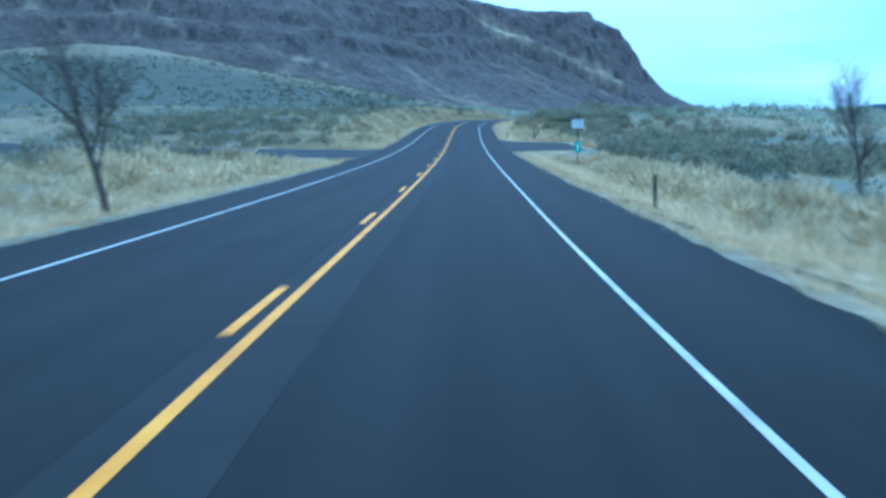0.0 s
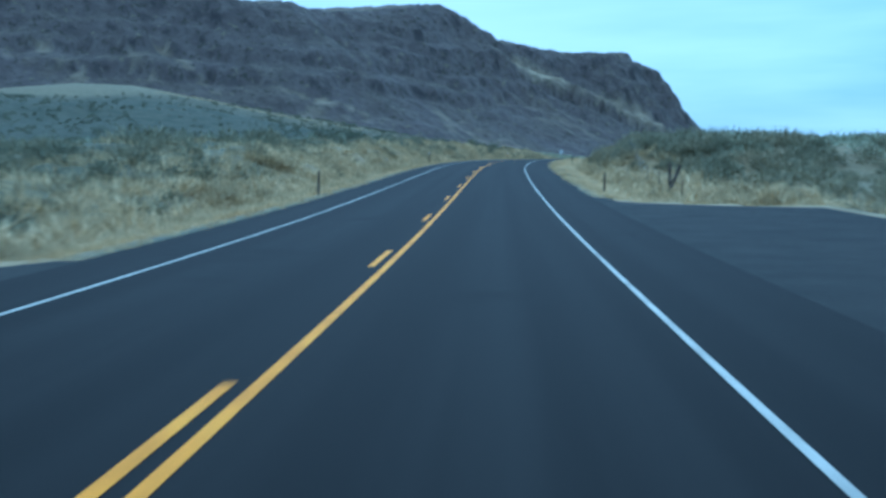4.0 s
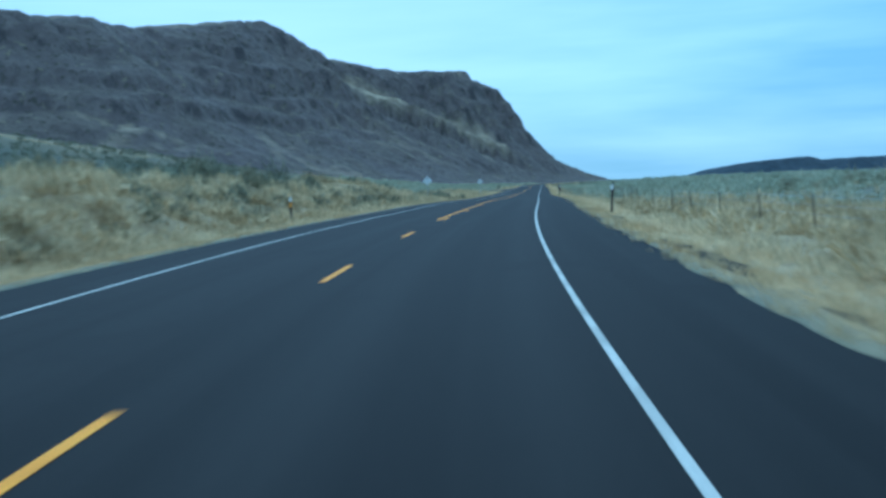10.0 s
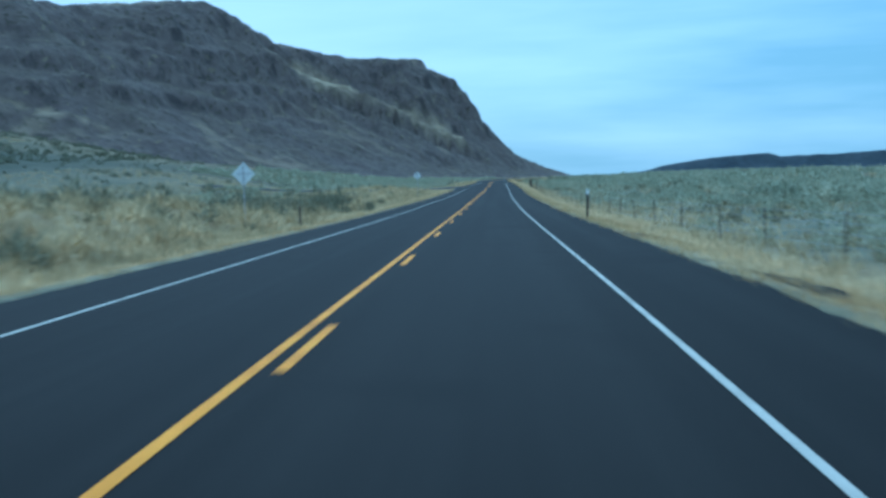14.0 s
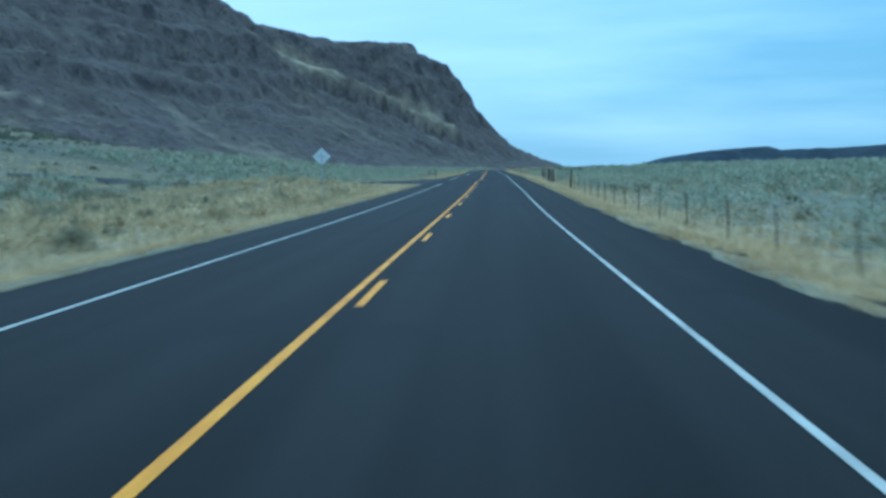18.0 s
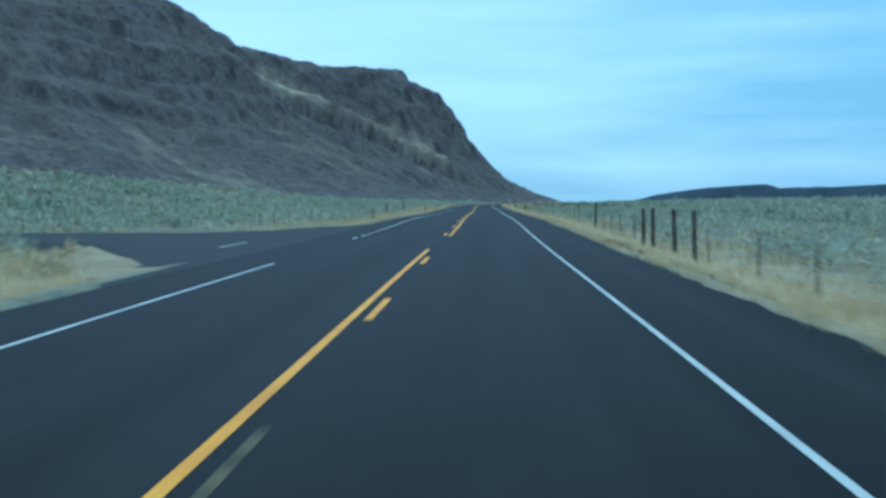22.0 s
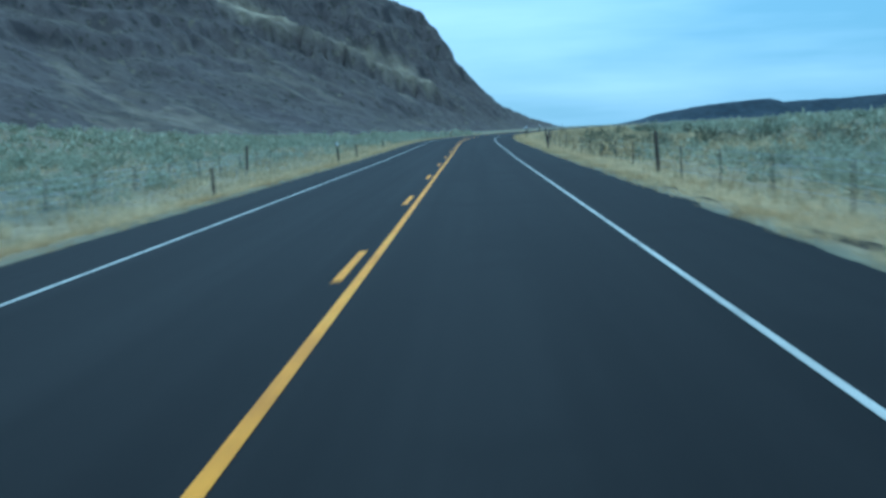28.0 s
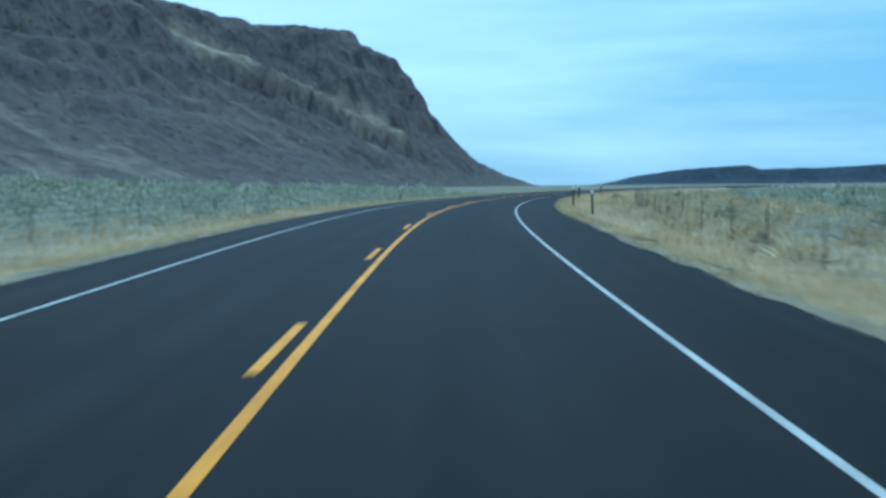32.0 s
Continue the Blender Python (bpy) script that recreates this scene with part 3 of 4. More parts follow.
def mesa_z(x, y):
    """Talus below, broken cliffs above, and a grassy bench that comes down from the saddle to the nose."""
    z, ok, dry = np.full(len(x), -30.0), np.zeros(len(x), bool), np.zeros(len(x))
    for i in range(0, len(x), 20000):
        k = slice(i, i + 20000)
        xx, yy = x[k], y[k]
        d2 = (xx[:, None] - fx) ** 2 + (yy[:, None] - fy) ** 2
        j = d2.argmin(1)
        d = -(xx - fx[j]) * fty[j] + (yy - fy[j]) * ftx[j]
        a = fa[j] + 0.0
        w, top = np.interp(a, ra, rw), np.interp(a, ra, rh)
        aw = a + 40 * fbm(xx, yy, 170, 51)
        gully = np.abs(fbm(aw, d * 0.3, 170, 5, 3)) * 60 - 16 + fbm(aw, d * 0.4, 50, 9) * 14
        q = (d - gully * smooth(-20, 80, d) * (0.55 + 0.45 * smooth(0.35, 0.6, d / w))) / w
        qn = q + 0.16 * fbm(xx, yy, 190, 16)
        cliff = smooth(0.38, 0.62, qn) * (1 - smooth(1.0, 1.15, q))
        q = q + 0.035 * fbm(xx, yy, 60, 15) + 0.05 * smooth(0.15, 0.3, q) * fbm(xx, yy, 140, 17) + cliff * (0.04 * fbm(aw, d * 0.12, 34, 13, 3) + 0.05 * fbm(aw, d * 0.2, 95, 14, 2))
        zz = np.interp(q, PX, PZ) * top
        zz = zz + (5.0 * fbm(xx, yy, 30, 31) + 3.0 * fbm(xx, yy, 12, 32, 2) + 5 * fbm(xx, yy, 120, 41)) * smooth(0.0, 0.3, q)
        step = 23.0
        zt = zz + 30 * fbm(xx, yy, 200, 81) + 12 * fbm(xx, yy, 60, 82) + 0.03 * a
        fr = (zt / step) % 1.0
        terr = (np.floor(zt / step) + smooth(0.36, 0.64, fr)) * step - zt + zz
        zz = zz + (terr - zz) * np.clip(0.12 + 1.0 * fbm(xx, yy, 180, 91), 0, 0.65) * cliff
        f = np.clip((a - BENCH_A) / (BENCH_B - BENCH_A), 0, 1)
        on = smooth(-0.05, 0.1, (a - BENCH_A) / (BENCH_B - BENCH_A)) * (1 - smooth(1.0, 1.2, (a - BENCH_A) / (BENCH_B - BENCH_A)))
        zb = 152 - 82 * f + 7 * fbm(xx, yy, 80, 93)
        zz = zz - 20 * on * smooth(zb - 8, zb + 28, zz) * (1 - smooth(zb + 28, zb + 80, zz))
        band = np.clip((zz - zb + 52) / 42, 0, 1)
        zz = zz + 0.8 * on * (42 * smooth(0.38, 0.66, band) - 42 * band)
        streak = smooth(0.20, 0.42, fbm(aw + 0.9 * d, d * 0.12, 60, 95, 3)) * smooth(0.12, 0.3, q) * (1 - smooth(0.5, 0.7, q)) * smooth(-0.1, 0.3, fbm(xx, yy, 260, 96))
        line = (1 - smooth(0.0, 0.055, np.abs(fbm(aw + 0.85 * d, d * 0.12, 150, 98, 2)))) * smooth(0.02, 0.22, fbm(xx, yy, 120, 99)) * smooth(0.15, 0.3, q) * (1 - smooth(0.85, 0.98, q))
        cone = 0.0
        for a0, z0, lean in CONES:
            cone = np.maximum(cone, smooth(0, 14, (z0 - zz) * 1.35 - np.abs(a - a0 + lean * (z0 - zz))) * smooth(0.05, 0.15, q) * (1 - smooth(0.45, 0.6, q)))
        chute = 0.0
        for a0, z0, z1, lean, half in CHUTES:
            chute = np.maximum(chute, (1 - smooth(0.4 * half, half, np.abs(a - a0 - lean * (z0 - zz) + 5 * fbm(xx, yy, 30, 89)))) * smooth(z1 - 8, z1 + 8, zz) * (1 - smooth(z0 - 8, z0 + 8, zz)))
        dry[k] = np.clip(0.5 * chute * smooth(-0.5, 0.1, fbm(xx, yy, 18, 88)) + 1.25 * on * np.exp(-((zz - zb - 2) / 20.0) ** 2) * smooth(-0.4, 0.15, fbm(a, 1.3 * zz, 42, 94)) * (0.75 + 0.9 * fbm(a, zz, 13, 92, 2)) + 0.12 * streak + 0.2 * line + 0.32 * cone * smooth(-0.12, 0.25, fbm(a + 0.3 * zz, 0.35 * zz, 20, 97) + 0.5 * fbm(xx, yy, 11, 90, 2)) + 0.35 * smooth(1.02, 1.1, q), 0, 1)
        z[k] = zz + 1.0
        ok[k] = d > -25
    return z, ok, dry


mesa = heightfield("mesa", -1700, 900, 480, 3000, 5.5, mesa_z, None, rock, "long dark basalt mesa with cliff bands and tan talus slopes", "mesa")


def far_mesa_z(x, y):
    """A low flat-topped scarp across the plain."""
    front = 3560 - 0.10 * (x - 1634) + 120 * fbm(x, y * 0.2, 500, 61)
    d = y - front
    top = np.interp(x, [1150, 1180, 1232, 1300, 1410, 1520, 1560, 1608, 1618, 1850, 2050, 2600, 3200], [-6, 6, 25, 35, 49, 55, 57, 59, 46, 51, 59, 69, 75])
    z = top * np.interp(d, [-90, 0, 60, 90, 220, 400], [0, 0.25, 0.8, 1.0, 0.5, 0.1]) + 1.5 * fbm(x, y, 40, 71)
    return z, (x > 1000) & (d > -120), None


far_mesa = heightfield("far_mesa", 540, 3100, 3150, 4100, 16.0, far_mesa_z, None, far_rock, "low dark flat-topped scarp on the horizon", "mesa")

# ---- roadside things ----
rng = np.random.default_rng(7)


def ground_at(s, u):
    s, u = np.atleast_1d(np.asarray(s, float)), np.atleast_1d(np.asarray(u, float))
    x, y = road_xy(s, u)
    return np.stack([x, y, ground_z(x, y, s, u)], 1)


def stand(s, u, turn=0.0, sink=0.0):
    """A pose on the ground at s along and u across, facing back along the road."""
    p = ground_at(s, u)[0]
    return pose(p[0], p[1], p[2] - sink, 0, 0, math.degrees(np.interp(s, SS, TH)) + turn)


def diamond_sign(s, u, centre):
    """Seen from behind: bare aluminium diamond, steel post and cross brace."""
    m = stand(s, u, 4, 0.25)
    h = road_z(s) + centre - m.translation.z
    ob = empty("warning_sign", m, "diamond road sign seen from behind, grey aluminium on steel post", "road sign", "warning signs")
    part("post", box(0.06, 0.06, h + 0.42, (0, 0, (h + 0.42) / 2), 0.012), sign_grey, ob)
    part("panel", box(0.76, 0.004, 0.76, (0, 0.045, h), 0.0, (0, radians(45), 0)), sign_back, ob)
    part("brace", box(0.62, 0.03, 0.04, (0, 0.02, h), 0.006), sign_grey, ob)
    for dz in (-0.3, 0.3):
        part("bolt", box(0.022, 0.016, 0.022, (0, -0.036, h + dz), 0.004), steel, ob)
    return ob


diamond_sign(333.2, -9.5, 2.36)
diamond_sign(431.3, -8.8, 2.5)


def marker_sign(s, u):
    """A white information sign over a narrow green mile marker on one post."""
    m = stand(s, u, 2, 0.25)
    h = road_z(s) - m.translation.z
    ob = empty("route_sign", m, "white lettered sign above a green mile marker on one post", "road sign")
    part("post", box(0.07, 0.07, h + 2.45, (0, 0, (h + 2.45) / 2), 0.01), old_wood, ob)
    p1 = part("panel", box(0.70, 0.006, 0.56, (0, -0.042, h + 2.22), 0.0), sign_white, ob, "white rectangular panel")
    part("border", box(0.66, 0.004, 0.018, (0, -0.048, h + 2.47)), sign_black, p1)
    part("border", box(0.66, 0.004, 0.018, (0, -0.048, h + 1.97)), sign_black, p1)
    for zz, w in ((2.36, 0.50), (2.22, 0.56), (2.08, 0.40)):
        part("text_bar", box(w, 0.004, 0.055, (0, -0.048, h + zz)), sign_grey, p1)
    p2 = part("mile_marker", box(0.30, 0.006, 0.66, (0, -0.042, h + 0.86), 0.0), sign_green, ob, "green panel with white bars")
    for zz, w, t in ((1.08, 0.20, 0.05), (0.90, 0.13, 0.14), (0.70, 0.13, 0.14)):
        part("text_bar", box(w, 0.004, t, (0, -0.048, h + zz)), reflector_white, p2)
    return ob


marker_sign(69.2, 8.6)


def delineator(kind):
    ob = empty("delineator", Matrix(), {"white": "dark marker post with a white reflector band near the top",
                                        "yellow": "dark marker post with yellow and white reflector plates",
                                        "plain": "short weathered wooden marker post beside the road"}[kind], "marker post", "roadside marker posts")
    if kind == "plain":
        part("shaft", rod(0.055, 0.048, 1.12, (0, 0, -0.1), 9), old_wood, ob)
    else:
        part("shaft", box(0.105, 0.045, 1.45, (0, 0, 0.625), 0.01), old_wood, ob)
        part("reflector", box(0.125, 0.014, 0.19, (0, -0.031, 1.24), 0.004), reflector_white, ob)
        if kind == "yellow":
            part("reflector", box(0.125, 0.014, 0.19, (0, -0.031, 1.00), 0.004), reflector_yellow, ob)
        part("cap", box(0.115, 0.055, 0.03, (0, 0, 1.363), 0.006), reflector_white, ob)
    return ob


for kind, spots in (("white", ((194, -7.4), (250.5, 6.8), (331.5, 6.0), (719, 7.0), (734, 6.6), (758, 6.6), (790, 6.6), (651, -7.2))),
                    ("yellow", ((252, -7.6), (757, -7.6))),
                    ("plain", ((333, -6.9), (29.8, 6.6), (127, -5.9), (131, 6.7), (194, 7.4), (538, -7.4), (617.6, -7.4), (661, -7.1), (653, 6.3), (690, -7.6)))):
    first = delineator(kind)
    for i, (s, u) in enumerate(spots):
        m = stand(s, u, float(rng.uniform(-8, 8)), 0.12 if u > 0 else 0.0) @ pose(0, 0, 0, float(rng.uniform(-3, 3)), float(rng.uniform(-3, 3)), 0)
        if i == 0:
            first.matrix_world = m
        else:
            copy_thing(first, m)


def wire_fence(label, s0, s1, u_of, step, wood=(), lean=()):
    """Steel posts with four strands of barbed wire; wooden posts at the listed places."""
    base = ground_at(s0, u_of(s0))[0]
    ob = empty("wire_fence", pose(*base), label, "fence", "roadside fences")
    shape = box(0.038, 0.03, 1.25, (0, 0, 0.475), 0.006)
    sm = bpy.data.meshes.new("post")
    shape.to_mesh(sm)
    shape.free()
    sm.materials.append(steel)
    shape = rod(0.085, 0.075, 1.9, (0, 0, -0.3), 10)
    wm = bpy.data.meshes.new("wooden_post")
    shape.to_mesh(wm)
    shape.free()
    wm.materials.append(old_wood)
    tops = []
    s = s0
    places = []
    while s <= s1:
        places.append((s, False))
        s += step * float(rng.uniform(0.85, 1.15))
    places += [(w, True) for w in wood]
    for s, wooden in sorted(places):
        if not wooden and any(abs(s - w) < 1.4 for w in wood):
            continue
        p = ground_at(s, u_of(s))[0]
        o = new("wooden_post" if wooden else "post", wm if wooden else sm)
        o.parent = ob
        tilt = 22 if s in lean else 0
        o.matrix_basis = Matrix.Translation(p - base) @ pose(0, 0, 0, float(rng.uniform(-3, 3)), float(rng.uniform(-3, 3)) + tilt, float(rng.uniform(0, 90)))
        tops.append(p - base)
    tops = np.array(tops)
    for h in (0.30, 0.58, 0.84, 1.06):
        v, f = [], []
        for i, p in enumerate(tops):
            for a in range(3):
                v.append((p[0] + 0.006 * math.cos(a * 2.094), p[1], p[2] + h + 0.006 * math.sin(a * 2.094)))
            if i:
                for a in range(3):
                    b = (a + 1) % 3
                    f.append((3 * i - 3 + a, 3 * i - 3 + b, 3 * i + b, 3 * i + a))
        mesh_object("wire", v, f, galvanised, ob)
    return ob


wire_fence("barbed wire fence on thin rusty steel posts with wooden posts", 268, 560,
           lambda s: float(np.interp(s, [268, 303, 330, 410, 480, 500, 530, 560], [9.4, 10.2, 8.6, 7.6, 8.0, 8.0, 8.9, 10.5])), 5.2,
           wood=(301, 454.5, 482.5, 486, 491, 493.5, 519))
wire_fence("barbed wire fence on leaning posts among dry grass", 575, 800,
           lambda s: float(np.interp(s, [575, 620, 653, 680, 704, 800], [9.5, 8.2, 8.0, 8.0, 9.8, 12.0])), 5.2, wood=(621, 678, 683), lean=(678, 683))
wire_fence("sagging wire fence on thin steel posts", 520, 800, lambda s: -12.6 - 0.6 * math.sin(s * 0.05), 5.5, wood=(601, 651))
wire_fence("short wire fence with braced wooden posts in dry grass", 470, 486, lambda s: -24.5 + (s - 481), 7.0, wood=(481, 484))
wire_fence("old wire fence on thin posts in tall dry grass", 178, 266, lambda s: float(np.interp(s, [178, 210, 240, 266], [10.5, 12.0, 10.5, 9.2])), 5.5)
wire_fence("short stretch of old wire fence with braced posts", 127, 172, lambda s: 9.6 + 0.05 * (s - 127), 9.0, wood=(132, 133.2), lean=(133.2,))


# ---- bare trees by the start ----
def bare_tree(s, u, height, seed):
    r = random.Random(seed)
    m = stand(s, u, 0, 0.1)
    ob = empty("bare_tree", m, "leafless grey cottonwood with fine bare twigs", "tree", "bare trees")
    stems = {"trunk": ([], []), "twig": ([], [])}
    count = [0]

    def tube(key, a, b, r0, r1, n):
        v, f = stems[key]
        d = (b - a).normalized()
        side = d.orthogonal().normalized()
        up = d.cross(side)
        base = len(v)
        for p, rad in ((a, r0), (b, r1)):
            for i in range(n):
                q = 2 * math.pi * i / n
                v.append(tuple(p + (side * math.cos(q) + up * math.sin(q)) * rad))
        for i in range(n):
            j = (i + 1) % n
            f.append((base + i, base + j, base + n + j, base + n + i))

    def grow(p, d, length, rad, depth, limb=""):
        if depth == 1:
            count[0] += 1
            limb = "limb%d" % count[0]
            stems[limb] = ([], [])
        key = "trunk" if depth == 0 else (limb if depth <= 2 else "twig")
        n = 9 if depth == 0 else (6 if depth <= 2 else 3)
        steps = 4 if depth < 3 else 2
        for i in range(steps):
            d2 = (d + Vector((r.uniform(-1, 1), r.uniform(-1, 1), r.uniform(-0.3, 0.8))) * 0.16).normalized()
            q = p + d2 * (length / steps)
            r1 = rad * (1 - 0.45 / steps)
            tube(key, p, q, rad, r1, n)
            if depth < 5 and (i > 0 or depth > 0):
                for _ in range(1 if depth < 2 else 2):
                    a = r.uniform(0, 2 * math.pi)
                    out = Vector((math.cos(a), math.sin(a), r.uniform(0.2, 0.9)))
                    grow(q, (d2 * 0.55 + out * 0.75).normalized(), length * r.uniform(0.5, 0.68), r1 * 0.55, depth + 1, limb)
            p, d, rad = q, d2, r1
        if depth < 5:
            grow(p, d, length * 0.6, rad * 0.8, depth + 1, limb)

    grow(Vector((0, 0, -0.2)), Vector((r.uniform(-0.1, 0.1), r.uniform(-0.1, 0.1), 1)), height * 0.38, height * 0.017, 0)
    for key, (v, f) in stems.items():
        o = mesh_object(key.rstrip("0123456789"), v, f, bark, ob)
        if key == "twig":
            tagged(o, "fine bare grey twigs", kind="stuff")
    return ob


for s, u, h, seed in ((29.5, -7.0, 6.5, 3), (24.4, -10.5, 8.0, 5), (42.4, -19.0, 9.0, 8), (41, 15.6, 6.0, 13)):
    bare_tree(s, u, h, seed)


# ---- grasses ----
def blades(name, p, h, count, spread, width, mat, label):
    """Dry grass: count pointed blades from every root p, h high."""
    n = len(p)
    p, h = np.repeat(p, count, 0), np.repeat(h, count)
    k = len(p)
    a, rr = rng.uniform(0, 2 * np.pi, k), spread * np.sqrt(rng.uniform(0, 1, k))
    b = p + np.stack([rr * np.cos(a), rr * np.sin(a), np.full(k, -0.04)], 1)
    lean = rng.uniform(0.1, 0.6, k) * h
    a2 = a + rng.normal(0, 0.6, k)
    hh = h * rng.uniform(0.55, 1.1, k)
    tip = b + np.stack([lean * np.cos(a2), lean * np.sin(a2), hh], 1)
    w = width * rng.uniform(0.8, 1.6, k)
    a3 = rng.uniform(0, np.pi, k)
    side = np.stack([w * np.cos(a3), w * np.sin(a3), np.zeros(k)], 1)
    v = np.stack([b - side, b + side, tip], 1).reshape(-1, 3)
    f = np.arange(3 * k).reshape(-1, 3)
    ob = mesh_object(name, v, f, mat)
    return tagged(ob, label, "grass", kind="stuff")


def scatter(n, s0, s1, u0, u1):
    s, u = rng.uniform(s0, s1, n), rng.uniform(u0, u1, n)
    keep = ~left_junction(s, u)
    return s[keep], u[keep]


def verge(n, side, s0, s1, inner, outer, power):
    """Roots that grow denser towards the road's edge."""
    s = rng.uniform(s0, s1, n)
    u = side * (inner + (outer - inner) * rng.uniform(0, 1, n) ** power)
    keep = ~left_junction(s, u)
    return s[keep], u[keep]


sets = [verge(15000, 1, 10, 830, 5.5, 6.9, 0.8), verge(9500, -1, 10, 830, 5.25, 6.5, 0.8)]
s, u = np.concatenate([a[0] for a in sets]), np.concatenate([a[1] for a in sets])
p = ground_at(s, u)
k = fbm(p[:, 0], p[:, 1], 3.5, 66) + 0.5 * smooth(5.4, 6.2, np.abs(u)) > -0.45
p = p[k]
blades("edge_grass", p, 0.17 * (1 + 0.6 * fbm(p[:, 0], p[:, 1], 4, 67)), 8, 0.16, 0.010, edge_grass, "short ragged dry grass at the crumbling asphalt edge")

sets = [verge(11500, 1, 10, 830, 5.9, 8.8, 0.9), verge(7500, -1, 10, 830, 5.6, 8.6, 0.9)]
s, u = np.concatenate([a[0] for a in sets]), np.concatenate([a[1] for a in sets])
p = ground_at(s, u)
edge = smooth(5.4, 7.5, np.abs(u))
blades("verge_grass", p, (0.10 + 0.20 * edge) * (1 + 0.35 * fbm(p[:, 0], p[:, 1], 5, 77)), 13, 0.17, 0.011, dry_grass, "pale golden dry grass along the asphalt edge")

sets = [verge(7000, 1, 12, 300, 8.0, 15, 1.2), verge(4200, 1, 300, 800, 8.0, 13, 1.6), verge(5000, -1, 10, 95, 7.0, 22, 1.4), verge(22000, -1, 95, 345, 6.8, 20, 1.25), verge(6500, -1, 340, 800, 7.5, 16, 1.4), scatter(7500, 340, 486, -30, -9), scatter(6000, 340, 520, -62, -28), scatter(3000, 640, 830, 9, 26)]
s, u = np.concatenate([a[0] for a in sets]), np.concatenate([a[1] for a in sets])
p = ground_at(s, u)
blades("bank_grass", p, 0.40 * (1 + 0.6 * fbm(p[:, 0], p[:, 1], 6, 88)), 6, 0.28, 0.02, bank_grass, "rough clumps of dry bunchgrass on the banks")

sets = [scatter(15000, 10, 830, 10, 75), scatter(17000, 10, 830, -85, -12)]
s, u = np.concatenate([a[0] for a in sets]), np.concatenate([a[1] for a in sets])
p = ground_at(s, u)
k = fbm(p[:, 0], p[:, 1], 26, 61) > -0.12
p = p[k]
blades("steppe_grass", p, 0.48 * (1 + 0.6 * fbm(p[:, 0], p[:, 1], 12, 99)), 8, 0.34, 0.026, bank_grass, "thin dry grass between the sagebrush")


# ---- sagebrush ----
def bush_template(leaves, size, seed, tall=0.8, wide=0.32):
    """A dome of small ragged leaf sprays on short stems, about 1 m across."""
    r = np.random.default_rng(seed)
    a = r.uniform(0, 2 * np.pi, leaves)
    e = np.arcsin(r.uniform(0.0, 1.0, leaves))
    lump = 1 + 0.28 * np.sin(3 * a + seed) * np.cos(2 * e) + 0.2 * np.sin(5 * a + 2 * seed)
    rad = 0.5 * r.uniform(0.45, 1.05, leaves) ** 0.6 * lump
    d = np.stack([np.cos(a) * np.cos(e), np.sin(a) * np.cos(e), np.sin(e)], 1)
    c = d * rad[:, None] * [1, 1, 2 * tall] + [0, 0, 0.02]
    up = d + r.normal(0, 0.5, (leaves, 3)) + [0, 0, 0.5]
    up /= np.linalg.norm(up, axis=1)[:, None]
    side = np.cross(up, r.normal(0, 1, (leaves, 3)))
    side /= np.linalg.norm(side, axis=1)[:, None]
    L = size * r.uniform(0.6, 1.5, leaves)[:, None]
    v = np.stack([c - side * L * wide, c + side * L * wide, c + up * L], 1).reshape(-1, 3)
    return v, np.arange(leaves * 3).reshape(-1, 3)


def bushes(name, p, size, templates, mat, label):
    allv, allf, off = [], [], 0
    pick = rng.integers(0, len(templates), len(p))
    for t, (tv, tf) in enumerate(templates):
        i = np.where(pick == t)[0]
        a = rng.uniform(0, 2 * np.pi, len(i))
        ca, sa = np.cos(a)[:, None], np.sin(a)[:, None]
        x = (tv[None, :, 0] * ca - tv[None, :, 1] * sa) * size[i, None]
        y = (tv[None, :, 0] * sa + tv[None, :, 1] * ca) * size[i, None]
        z = tv[None, :, 2] * size[i, None] * rng.uniform(0.75, 1.15, len(i))[:, None]
        v = np.stack([x + p[i, 0, None], y + p[i, 1, None], z + p[i, 2, None] - 0.05], -1)
        allv.append(v.reshape(-1, 3))
        allf.append((tf[None] + (np.arange(len(i)) * len(tv))[:, None, None]).reshape(-1, 3) + off)
        off += v.shape[0] * v.shape[1]
    ob = mesh_object(name, np.concatenate(allv), np.concatenate(allf), mat)
    return tagged(ob, label, "shrub", kind="stuff")


def clumped(s, u, size, thr):
    x, y = road_xy(s, u)
    k = fbm(x, y, size, 55) + 0.35 * rng.normal(0, 1, len(s)) > thr
    return s[k], u[k]


close_bush = [bush_template(130, 0.14, i, 0.62, 0.2) for i in range(5)]
fine_bush = [bush_template(64, 0.20, 60 + i, 0.55, 0.22) for i in range(5)]
low_bush = [bush_template(40, 0.26, 20 + i, 0.5, 0.25) for i in range(4)]
sets = [scatter(1900, 12, 250, 13, 48), scatter(5200, 250, 640, 9.5, 48), scatter(1300, 640, 830, 20, 48), scatter(2600, 10, 340, -48, -17), scatter(300, 340, 480, -48, -26), scatter(3600, 480, 830, -48, -11)]
s, u = np.concatenate([a[0] for a in sets]), np.concatenate([a[1] for a in sets])
s, u = clumped(s, u, 16, 0.02)
k = s < 150
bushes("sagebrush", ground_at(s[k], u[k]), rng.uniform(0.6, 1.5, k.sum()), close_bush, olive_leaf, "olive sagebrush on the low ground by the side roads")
s, u = s[~k], u[~k]
k = np.abs(u) < 24
bushes("sagebrush", ground_at(s[k], u[k]), rng.uniform(0.5, 1.4, k.sum()) ** 1.2, close_bush, sage_leaf, "grey-green sagebrush close to the road")
s, u = s[~k], u[~k]
